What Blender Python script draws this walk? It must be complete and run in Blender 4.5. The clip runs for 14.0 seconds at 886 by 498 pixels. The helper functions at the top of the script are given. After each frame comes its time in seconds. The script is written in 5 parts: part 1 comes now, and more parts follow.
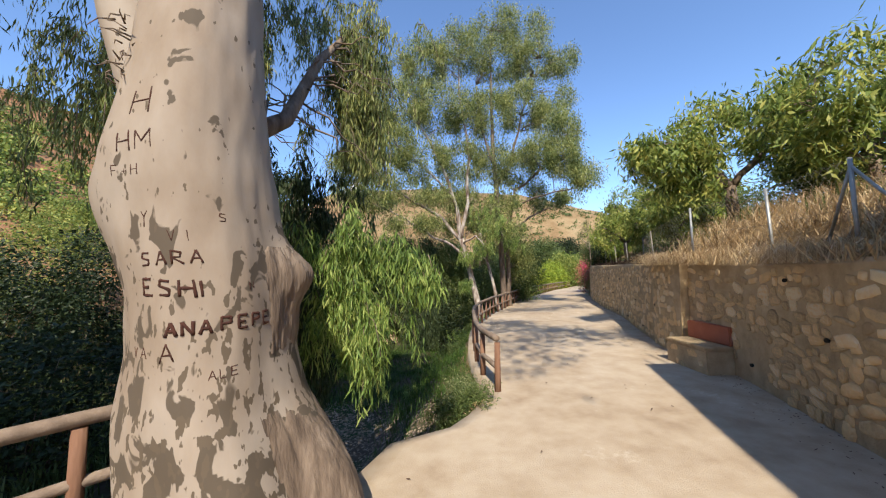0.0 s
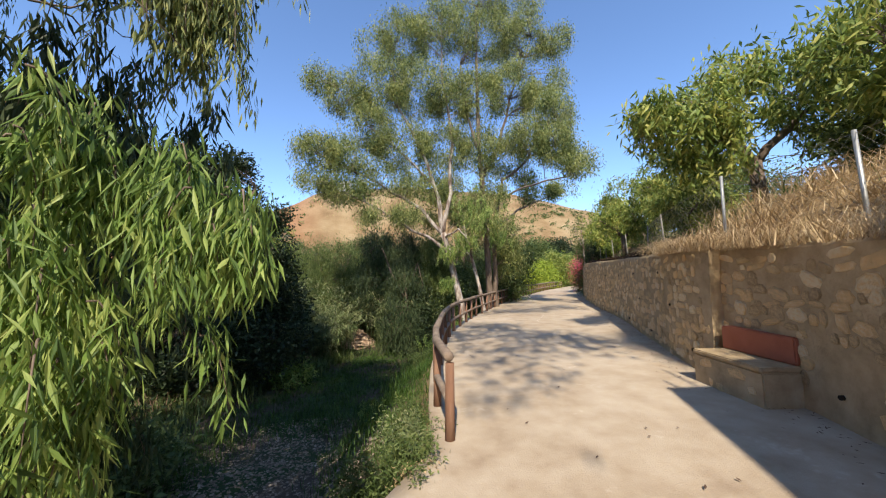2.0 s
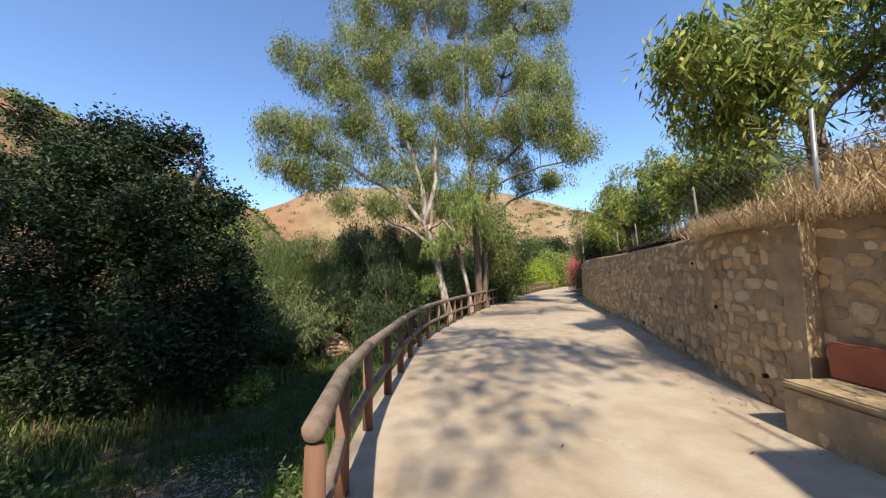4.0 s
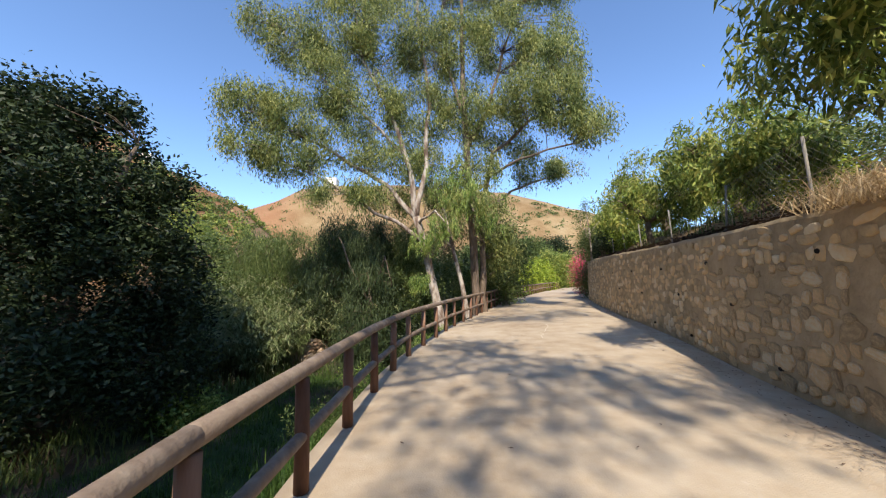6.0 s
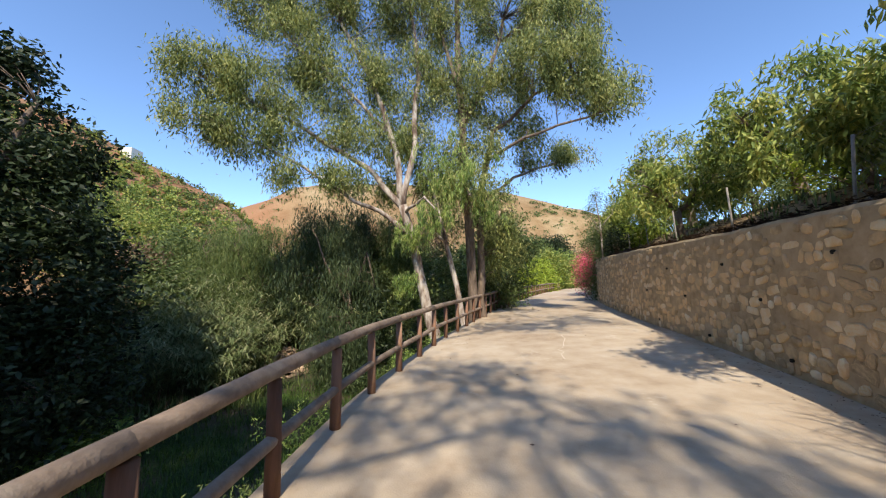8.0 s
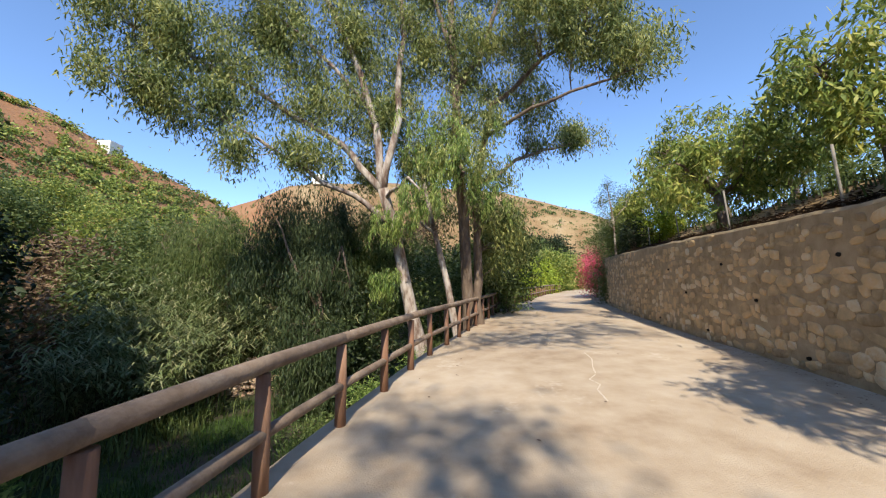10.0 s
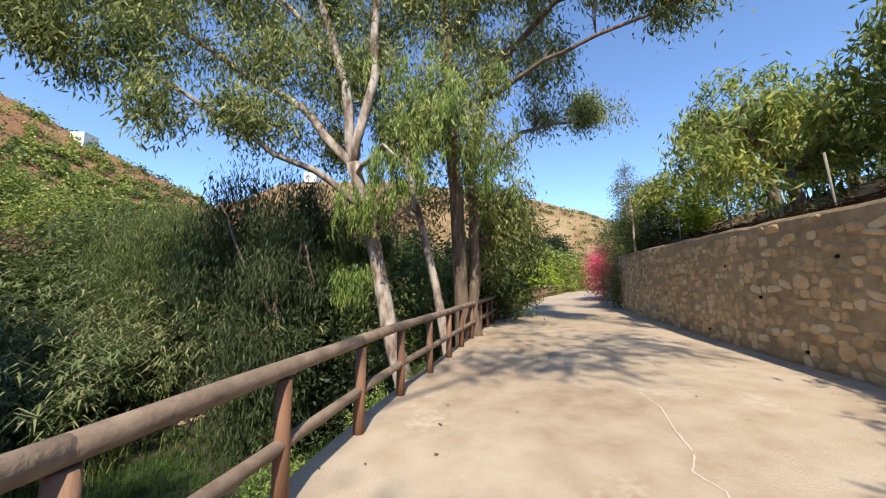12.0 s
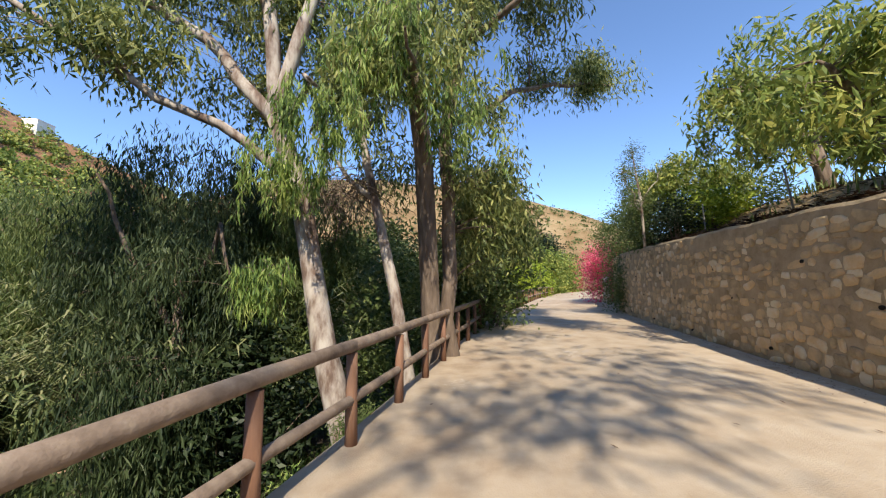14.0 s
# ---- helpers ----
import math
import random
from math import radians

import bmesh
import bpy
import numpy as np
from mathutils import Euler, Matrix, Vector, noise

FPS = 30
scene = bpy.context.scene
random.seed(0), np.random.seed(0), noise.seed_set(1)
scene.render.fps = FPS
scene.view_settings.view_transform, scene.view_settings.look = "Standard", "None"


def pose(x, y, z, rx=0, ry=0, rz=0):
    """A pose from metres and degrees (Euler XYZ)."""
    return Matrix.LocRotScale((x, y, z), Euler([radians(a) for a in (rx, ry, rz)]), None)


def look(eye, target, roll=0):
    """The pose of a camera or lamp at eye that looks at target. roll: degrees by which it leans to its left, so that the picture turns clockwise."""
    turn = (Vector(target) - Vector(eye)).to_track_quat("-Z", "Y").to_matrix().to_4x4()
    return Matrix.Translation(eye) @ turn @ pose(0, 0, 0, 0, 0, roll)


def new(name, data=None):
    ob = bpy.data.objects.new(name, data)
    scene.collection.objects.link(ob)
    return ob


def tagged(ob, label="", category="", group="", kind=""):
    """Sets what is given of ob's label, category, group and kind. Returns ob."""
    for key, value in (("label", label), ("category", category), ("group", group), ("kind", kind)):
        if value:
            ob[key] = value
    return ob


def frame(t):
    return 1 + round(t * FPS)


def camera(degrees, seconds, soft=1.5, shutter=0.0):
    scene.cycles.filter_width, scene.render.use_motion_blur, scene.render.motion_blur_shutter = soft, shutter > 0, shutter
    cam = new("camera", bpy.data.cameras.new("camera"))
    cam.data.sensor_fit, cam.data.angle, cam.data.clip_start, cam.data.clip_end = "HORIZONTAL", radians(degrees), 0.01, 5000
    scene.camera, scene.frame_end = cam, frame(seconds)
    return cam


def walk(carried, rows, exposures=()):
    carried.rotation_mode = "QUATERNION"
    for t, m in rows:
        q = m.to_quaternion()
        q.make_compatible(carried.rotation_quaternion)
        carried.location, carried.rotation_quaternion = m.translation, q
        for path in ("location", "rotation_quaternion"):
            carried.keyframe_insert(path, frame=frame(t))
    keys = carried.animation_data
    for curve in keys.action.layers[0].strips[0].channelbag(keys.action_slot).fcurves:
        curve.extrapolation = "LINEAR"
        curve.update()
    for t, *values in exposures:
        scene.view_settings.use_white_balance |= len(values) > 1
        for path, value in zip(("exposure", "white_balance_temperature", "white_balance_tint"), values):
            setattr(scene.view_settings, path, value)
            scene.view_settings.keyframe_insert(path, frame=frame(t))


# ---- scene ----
cam = camera(104.5, 14.0, soft=1.2)
METRES, EYE, TILT, LEAN, TURN = 15.0, 1.76, 5.0, 1.0, 0.0
ROWS = [
    (0.0, 0.0, 0.0, 0.0, 0.0, 0.0, -0.0),
    (0.5, 0.0118, 0.031, -0.0059, -0.42, 0.03, -0.08),
    (1.0, 0.0235, 0.0621, -0.011, -0.76, 0.08, -0.11),
    (1.5, 0.0343, 0.0952, -0.0163, -1.0, 0.13, -0.15),
    (2.0, 0.047, 0.1279, -0.0218, -1.17, 0.16, -0.18),
    (2.5, 0.0584, 0.1599, -0.0274, -1.36, 0.2, -0.19),
    (3.0, 0.0695, 0.1929, -0.0332, -1.53, 0.24, -0.24),
    (5.5, 0.1068, 0.3611, -0.0519, -2.18, 0.38, -0.5),
    (6.0, 0.1085, 0.3973, -0.0562, -2.32, 0.43, -0.54),
    (6.5, 0.1115, 0.4339, -0.0599, -2.43, 0.46, -0.52),
    (7.0, 0.1179, 0.47, -0.0629, -2.52, 0.5, -0.53),
    (7.5, 0.1231, 0.5052, -0.0667, -2.69, 0.52, -0.54),
    (8.0, 0.1281, 0.5404, -0.0698, -2.82, 0.56, -0.59),
    (10.5, 0.1585, 0.7133, -0.088, -3.41, 0.87, -0.84),
    (11.0, 0.1647, 0.7493, -0.0903, -3.52, 0.89, -0.88),
    (11.5, 0.1677, 0.7867, -0.094, -3.71, 0.91, -0.9),
    (12.0, 0.1744, 0.8232, -0.0971, -3.93, 1.0, -0.92),
    (12.5, 0.1835, 0.8591, -0.0998, -4.26, 1.02, -0.93),
    (13.0, 0.1932, 0.8949, -0.1027, -4.71, 1.07, -0.97),
    (13.5, 0.2055, 0.9299, -0.1044, -5.18, 1.05, -1.03),
    (14.0, 0.2165, 0.9655, -0.1072, -5.64, 1.14, -1.09),
]
walk(cam, [(t, pose(0, 0, EYE, TILT, LEAN, TURN) @ pose(METRES * x, METRES * y, METRES * z, 90 + pitch, roll, yaw)) for t, x, y, z, yaw, pitch, roll in ROWS])

# ---------- world, sun, exposure ----------
SUN_DIR = Vector((0.085, 0.955, -1.0)).normalized()
world = bpy.data.worlds.new("world")
scene.world = world
world.use_nodes = True
wn = world.node_tree
sky = wn.nodes.new("ShaderNodeTexSky")
sky.sky_type, sky.sun_disc = "NISHITA", False
sky.sun_elevation = math.asin(-SUN_DIR.z)
sky.sun_rotation = math.atan2(-SUN_DIR.x, -SUN_DIR.y)
sky.altitude, sky.air_density, sky.dust_density, sky.ozone_density = 200, 0.85, 0.1, 5.0
wn.links.new(sky.outputs[0], wn.nodes["Background"].inputs[0])
wn.nodes["Background"].inputs[1].default_value = 0.15
sun = new("sun", bpy.data.lights.new("sun", "SUN"))
sun.data.energy, sun.data.angle, sun.data.color = 3.65, radians(0.6), (1.0, 0.89, 0.72)
sun.matrix_world = look((0, 0, 30), Vector((0, 0, 30)) + SUN_DIR)
scene.view_settings.exposure = 1.0


# ---------- materials ----------
def lin(c):
    return (*c, 1.0)


def material(name, colors, scale=4.0, rough=0.85, bump=0.3, bscale=30.0, island=0.0, large=0.0, translucent=0.0, spec=0.3, stretch=(1, 1, 1), obj_rand=0.0, bdist=0.01):
    """Noise-ramped surface: colours from dark to light, variation at two scales, relief."""
    m = bpy.data.materials.new(name)
    m.use_nodes = True
    nt = m.node_tree
    N, L = nt.nodes, nt.links
    p = N["Principled BSDF"]
    tc = N.new("ShaderNodeTexCoord")
    mp = N.new("ShaderNodeMapping")
    mp.inputs["Scale"].default_value = stretch
    L.new(tc.outputs["Object"], mp.inputs[0])
    n1 = N.new("ShaderNodeTexNoise")
    n1.inputs["Scale"].default_value, n1.inputs["Detail"].default_value, n1.inputs["Roughness"].default_value = scale, 6, 0.6
    L.new(mp.outputs[0], n1.inputs["Vector"])
    fac = n1.outputs[0]

    def add(a, b, k):
        q = N.new("ShaderNodeMath")
        q.operation = "MULTIPLY_ADD"
        L.new(b, q.inputs[0])
        q.inputs[1].default_value = k
        s = N.new("ShaderNodeMath")
        s.operation = "SUBTRACT"
        L.new(a, s.inputs[0])
        s.inputs[1].default_value = k / 2
        L.new(s.outputs[0], q.inputs[2])
        return q.outputs[0]

    if large:
        n2 = N.new("ShaderNodeTexNoise")
        n2.inputs["Scale"].default_value, n2.inputs["Detail"].default_value = scale / 7, 3
        L.new(mp.outputs[0], n2.inputs["Vector"])
        fac = add(fac, n2.outputs[0], large)
    if island:
        g = N.new("ShaderNodeNewGeometry")
        fac = add(fac, g.outputs["Random Per Island"], island)
    if obj_rand:
        g = N.new("ShaderNodeObjectInfo")
        fac = add(fac, g.outputs["Random"], obj_rand)
    r = N.new("ShaderNodeValToRGB")
    els = r.color_ramp.elements
    k = len(colors)
    for i, c in enumerate(colors):
        pos = 0.22 + 0.56 * i / max(k - 1, 1)
        e = els[i] if i < 2 else els.new(pos)
        e.position, e.color = pos, lin(c)
    L.new(fac, r.inputs[0])
    L.new(r.outputs[0], p.inputs["Base Color"])
    p.inputs["Roughness"].default_value = rough
    p.inputs["Specular IOR Level"].default_value = spec
    if bump:
        nb = N.new("ShaderNodeTexNoise")
        nb.inputs["Scale"].default_value, nb.inputs["Detail"].default_value = bscale, 5
        L.new(mp.outputs[0], nb.inputs["Vector"])
        b = N.new("ShaderNodeBump")
        b.inputs["Strength"].default_value, b.inputs["Distance"].default_value = bump, bdist
        L.new(nb.outputs[0], b.inputs["Height"])
        L.new(b.outputs[0], p.inputs["Normal"])
    if translucent:
        t = N.new("ShaderNodeBsdfTranslucent")
        mx = N.new("ShaderNodeMixShader")
        mx.inputs[0].default_value = translucent
        L.new(r.outputs[0], t.inputs[0])
        L.new(p.outputs[0], mx.inputs[1])
        L.new(t.outputs[0], mx.inputs[2])
        L.new(mx.outputs[0], N["Material Output"].inputs[0])
    return m


def leafmat(name, a, b, c, tr=0.35):
    return material(name, [a, b, c], scale=1.2, rough=0.55, bump=0, island=0.45, translucent=tr, spec=0.35)


M_ROAD = material("concrete_road", [(0.30, 0.225, 0.155), (0.38, 0.30, 0.215), (0.43, 0.35, 0.26), (0.47, 0.395, 0.305)], 2.6, 0.93, 0.5, 70, large=0.9)


def pale_stains(m):
    """Lime-white scuffs on the concrete, broken up by a fine noise."""
    nt = m.node_tree
    N, L = nt.nodes, nt.links
    p = N["Principled BSDF"]
    base = p.inputs["Base Color"].links[0].from_socket
    tc = N.new("ShaderNodeTexCoord")
    f = []
    for s, k in ((0.9, 1.0), (14.0, 0.35)):
        n = N.new("ShaderNodeTexNoise")
        n.inputs["Scale"].default_value, n.inputs["Detail"].default_value = s, 4
        L.new(tc.outputs["Object"], n.inputs["Vector"])
        q = N.new("ShaderNodeMath")
        q.operation = "MULTIPLY"
        L.new(n.outputs[0], q.inputs[0])
        q.inputs[1].default_value = k
        f.append(q.outputs[0])
    s = N.new("ShaderNodeMath")
    s.operation = "ADD"
    L.new(f[0], s.inputs[0])
    L.new(f[1], s.inputs[1])
    r = N.new("ShaderNodeMapRange")
    L.new(s.outputs[0], r.inputs[0])
    r.inputs[1].default_value, r.inputs[2].default_value, r.inputs[4].default_value = 0.83, 0.98, 0.6
    mx = N.new("ShaderNodeMix")
    mx.data_type = "RGBA"
    L.new(r.outputs[0], mx.inputs["Factor"])
    L.new(base, mx.inputs["A"])
    mx.inputs["B"].default_value = (0.62, 0.55, 0.46, 1)
    L.new(mx.outputs["Result"], p.inputs["Base Color"])


pale_stains(M_ROAD)
M_MORTAR = material("wall_mortar", [(0.26, 0.192, 0.108), (0.40, 0.298, 0.175), (0.49, 0.38, 0.24)], 5, 0.95, 0.6, 25, large=0.5, bdist=0.02)
M_STONE = material("rubble_stone", [(0.33, 0.238, 0.132), (0.51, 0.375, 0.21), (0.67, 0.455, 0.23), (0.70, 0.58, 0.38)], 4, 0.9, 0.8, 22, island=0.5, bdist=0.02)
M_STONEP = material("rubble_stone_piece", [(0.33, 0.238, 0.132), (0.51, 0.375, 0.21), (0.67, 0.455, 0.23), (0.70, 0.58, 0.38)], 4, 0.9, 0.8, 22, obj_rand=0.5, bdist=0.02)
M_WOOD = material("rail_wood", [(0.13, 0.095, 0.07), (0.22, 0.165, 0.125), (0.31, 0.25, 0.19)], 9, 0.8, 0.5, 40, stretch=(1, 1, 1), large=0.4)
M_POST = material("post_wood", [(0.10, 0.05, 0.03), (0.20, 0.105, 0.065), (0.29, 0.175, 0.115)], 8, 0.8, 0.5, 40, stretch=(1, 1, 0.15), obj_rand=0.3)
M_HOLE_SHADE = material("opening_shade", [(0.01, 0.008, 0.006), (0.02, 0.016, 0.012)], 5, 0.9, 0)
M_RED = material("red_render", [(0.30, 0.10, 0.055), (0.40, 0.14, 0.08)], 5, 0.9, 0.4, 30)
M_BARK = material("pale_bark", [(0.06, 0.04, 0.03), (0.16, 0.11, 0.085), (0.42, 0.37, 0.32), (0.50, 0.46, 0.41)], 5.5, 0.85, 0.5, 14, stretch=(1, 1, 0.35), large=0.3, bdist=0.02)
M_BARKD = material("rough_bark", [(0.07, 0.05, 0.038), (0.16, 0.12, 0.09), (0.30, 0.235, 0.18)], 9, 0.95, 1.0, 16, stretch=(1, 1, 0.2), bdist=0.03)
M_EUC = leafmat("gum_leaf", (0.05, 0.08, 0.025), (0.20, 0.245, 0.075), (0.48, 0.48, 0.17), 0.4)
# fresh leaf green, which also paints sunlight on the lane-side boughs
M_EUCN = leafmat("fresh_sunlit_gum_leaf", (0.06, 0.11, 0.03), (0.21, 0.32, 0.07), (0.50, 0.56, 0.18), 0.42)
# leaf colour darkened to carry the ravine's shade
M_DARK = leafmat("dark_shaded_leaf", (0.010, 0.020, 0.008), (0.024, 0.042, 0.015), (0.055, 0.08, 0.027), 0.2)
M_WILLOW = leafmat("willow_leaf", (0.025, 0.045, 0.02), (0.06, 0.09, 0.035), (0.12, 0.155, 0.065))
M_MANGO = leafmat("orchard_leaf", (0.075, 0.12, 0.025), (0.22, 0.29, 0.06), (0.48, 0.46, 0.12))
M_LIME = leafmat("lime_leaf", (0.13, 0.20, 0.02), (0.29, 0.38, 0.04), (0.46, 0.50, 0.07))
M_BUSH = leafmat("bush_leaf", (0.045, 0.075, 0.018), (0.11, 0.155, 0.045), (0.21, 0.25, 0.085))
M_REED = leafmat("reed_leaf", (0.09, 0.13, 0.045), (0.20, 0.25, 0.10), (0.38, 0.37, 0.20))
M_GRASS = leafmat("grass_blade", (0.022, 0.055, 0.009), (0.055, 0.11, 0.018), (0.11, 0.18, 0.035))
M_DRY = leafmat("dry_grass", (0.24, 0.155, 0.08), (0.48, 0.35, 0.19), (0.68, 0.54, 0.34), 0.25)
M_RUSSET = leafmat("russet_twig", (0.07, 0.045, 0.028), (0.17, 0.11, 0.065), (0.29, 0.20, 0.12), 0.2)
M_PINK = leafmat("pink_flower", (0.50, 0.03, 0.10), (0.80, 0.07, 0.20), (0.85, 0.18, 0.32))
M_WIRE = material("old_wire", [(0.16, 0.15, 0.13), (0.26, 0.24, 0.21)], 12, 0.7, 0, 60)
M_METAL = material("galvanised", [(0.34, 0.34, 0.32), (0.48, 0.48, 0.46)], 12, 0.5, 0.1, 60)
M_METAL.node_tree.nodes["Principled BSDF"].inputs["Metallic"].default_value = 0.7
M_DEAD = material("litter", [(0.05, 0.03, 0.02), (0.11, 0.065, 0.045), (0.20, 0.13, 0.09)], 10, 0.95, 0.8, 40, large=0.4)
M_SOIL = material("dark_soil", [(0.03, 0.02, 0.015), (0.065, 0.042, 0.03), (0.13, 0.085, 0.06)], 10, 0.95, 0.6, 40, large=0.4)
M_WHITE = material("white_render", [(0.68, 0.66, 0.62), (0.78, 0.76, 0.73)], 1, 0.9, 0.1, 10)
M_ROOF = material("clay_roof", [(0.25, 0.12, 0.07), (0.38, 0.20, 0.12)], 3, 0.9, 0.3, 10)


# ---------- plan ----------
def curve(pts):
    ys = [p[1] for p in pts]
    xs = [p[0] for p in pts]
    return lambda y: float(np.interp(y, ys, xs))


def smooth(f, w):
    return lambda y: (f(y - w) + f(y - w / 2) + f(y) + f(y + w / 2) + f(y + w)) / 5


rail_x = smooth(curve([(0.82, 5.48), (0.74, 7.0), (0.745, 8.49), (0.82, 9.53), (0.91, 10.58), (1.04, 11.6), (1.22, 12.64), (1.48, 13.62), (1.78, 14.6), (2.08, 15.67), (2.44, 16.83), (2.86, 17.83), (3.27, 18.99), (3.7, 20.2), (4.67, 22.7), (6.1, 26.8), (8.0, 30.4), (13.2, 40.5), (20, 51.2), (30, 60), (60, 75)]), 0.5)
wall_ax = curve([(0.5, -8), (2.85, 0), (4.07, 3.64), (4.80, 5.75), (5.02, 7.2)])
wall_bx = smooth(curve([(4.78, 7.1), (5.05, 8.2), (5.55, 9.5), (6.05, 11), (6.75, 12.8), (7.4, 14.8), (7.75, 16), (8.2, 17.7), (8.6, 18.9), (9.15, 20.6), (10.3, 24), (11.9, 28), (14.1, 32), (18.0, 38)]), 0.6)


def wall_x(y):
    if y < 7.1:
        return wall_ax(y)
    if y < 33:
        return wall_bx(y)
    return rail_x(y) + 5.4


def wall_top(y):
    return float(np.interp(y, [0, 5, 9.5, 16, 30], [1.85, 1.92, 2.08, 2.27, 2.65]))


def road_z(x):
    return 0.02 * x


def edge_x(y):
    """The road's left edge, with the wider landing round the old gum tree."""
    if y > 5.3:
        return rail_x(y) - 0.16
    return float(np.interp(y, [-8, 0.5, 2.4, 3.1, 3.9, 4.3, 4.9, 5.3], [-2.6, -2.6, -2.2, -0.9, -0.6, 0.15, 0.45, rail_x(5.3) - 0.16]))


def sm(a, b, x):
    t = min(max((x - a) / (b - a), 0.0), 1.0)
    return t * t * (3 - 2 * t)


LEFT_B = [-180, -110, -70, -50, -43, -38, -33, -28, -24, -18, -10]
LEFT_E = [0.15, 0.33, 0.40, 0.365, 0.33, 0.275, 0.235, 0.195, 0.12, 0.03, 0.0]
MID_B = [-60, -40, -30, -24, -20, -14, -5, 5, 13, 17, 26, 33, 45, 90, 180]
MID_E = [0.1, 0.12, 0.17, 0.215, 0.255, 0.275, 0.285, 0.27, 0.255, 0.235, 0.18, 0.12, 0.09, 0.05, 0.03]


def land(x, y):
    """Height of the natural ground."""
    rx, wx = edge_x(y), wall_x(y)
    bump = noise.noise((x * 0.35, y * 0.35, 0))
    if x > wx + 0.5 and y < 33:
        d = x - wx - 0.5
        z = wall_top(y) - 0.06 + 0.4 * (1 - sm(7.5, 10.5, y)) * sm(0, 0.9, d) + 0.9 * sm(0, 2.2, d) + 1.6 * sm(1.5, 14, d) + 0.10 * bump * sm(0, 1, d)
    elif x > rx + 0.12:
        z = road_z(x) - 0.14
        if y > 33 and x > wx + 1:
            z += 1.2 * sm(0, 6, x - wx - 1)
    else:
        d = rx + 0.12 - x
        deep = 2.15 + 0.5 * sm(6, 16, y) - 0.9 * sm(30, 60, y)
        z = road_z(x) - 0.14 - deep * sm(-0.3, 2.9, d) + 0.22 * bump * sm(0.5, 3, d)
        z += 0.9 * sm(8.5, 13, d)
    b, r = math.degrees(math.atan2(x - 1.5, y - 6)), math.hypot(x - 1.5, y - 6)
    left = float(np.interp(b, LEFT_B, LEFT_E)) * 66 + 1.4
    mid = float(np.interp(b, MID_B, MID_E)) * 110 + 1.4
    big = noise.noise((x * 0.045, y * 0.045, 3)) * 2.0 + noise.noise((x * 0.15, y * 0.15, 5)) * 0.6
    start = 11 + 6 * sm(-60, -25, b)
    zl = -2.5 + (left + 2.5) * min(max((r - start) / (66 - start), 0), 1) ** 1.45 + big * sm(20, 40, r) * (1 - sm(55, 66, r) * 0.6)
    if r > 66:
        zl = left - (r - 66) * 0.12 + big * 0.4
    zm = -1.5 + (mid + 1.5) * sm(58, 112, r) + big * sm(60, 80, r) * (1 - sm(95, 110, r) * 0.5)
    if r > 110:
        zm = mid - (r - 110) * 0.04
    if b < -8:
        z = max(z, zl)
    return max(z, zm) if r > 58 else z


def mesh_from(v, f, mat, flat=False):
    """A mesh from vertices and faces that all have the same number of corners."""
    v, f = np.asarray(v, np.float32), np.asarray(f, np.int32)
    me = bpy.data.meshes.new("m")
    me.vertices.add(len(v))
    me.vertices.foreach_set("co", v.ravel())
    k = f.shape[1]
    me.loops.add(f.size)
    me.loops.foreach_set("vertex_index", f.ravel())
    me.polygons.add(len(f))
    me.polygons.foreach_set("loop_start", np.arange(0, f.size, k, dtype=np.int32))
    me.polygons.foreach_set("loop_total", np.full(len(f), k, np.int32))
    me.polygons.foreach_set("use_smooth", np.full(len(f), not flat))
    me.update(calc_edges=True)
    me.validate()
    me.materials.append(mat)
    return me


def put(name, me, parent=None, label="", category="", group="", kind=""):
    ob = new(name, me)
    ob.parent = parent
    return tagged(ob, label, category, group, kind)


def part(name, bm, mat, parent, label=""):
    me = bpy.data.meshes.new(name)
    bm.to_mesh(me)
    bm.free()
    me.materials.append(mat)
    return put(name, me, parent, label)


def empty(name, at, label, category, group="", kind=""):
    ob = new(name)
    ob.location = at
    ob.empty_display_size = 0.2
    return tagged(ob, label, category, group, kind)


def tube(points, radii, sides=8, seed=0, rough=0.0):
    """Quads of a tapered, closed tube along points."""
    P = [Vector(p) for p in points]
    V, F = [], []
    u = None
    for i, p in enumerate(P):
        d = (P[min(i + 1, len(P) - 1)] - P[max(i - 1, 0)]).normalized()
        if u is None:
            u = d.orthogonal().normalized()
        u = (u - d * u.dot(d)).normalized()
        w = d.cross(u)
        for k in range(sides):
            a = 2 * math.pi * k / sides
            q = math.cos(a) * u + math.sin(a) * w
            r = radii[i] * (1 + rough * noise.noise(p * 2.3 + q * 1.3 + Vector((seed, 0, 0))))
            V.append(p + q * r)
    for i in range(len(P) - 1):
        for k in range(sides):
            a, b = i * sides + k, i * sides + (k + 1) % sides
            F.append((a, b, b + sides, a + sides))
    for ring in (0, len(P) - 1):
        c = len(V)
        V.append(P[ring])
        for k in range(0, sides, 2):
            a = ring * sides
            q = (a + k, a + (k + 1) % sides, a + (k + 2) % sides, c)
            F.append(q if ring else q[::-1])
    return V, F


def merge(parts):
    V, F, n = [], [], 0
    for v, f in parts:
        V.extend(v)
        F.extend([tuple(i + n for i in q) for q in f])
        n += len(v)
    return V, F


def bend(a, b, n=6, sag=0.0, wob=0.1, rng=random):
    """Points of a slightly crooked line from a to b."""
    a, b = Vector(a), Vector(b)
    L = (b - a).length
    out = []
    for i in range(n + 1):
        t = i / n
        j = Vector((rng.uniform(-1, 1), rng.uniform(-1, 1), rng.uniform(-1, 1))) * wob * L * (0 if i in (0, n) else 1) / n
        out.append(a.lerp(b, t) + j + Vector((0, 0, 4 * sag * L * t * (1 - t))))
    return out


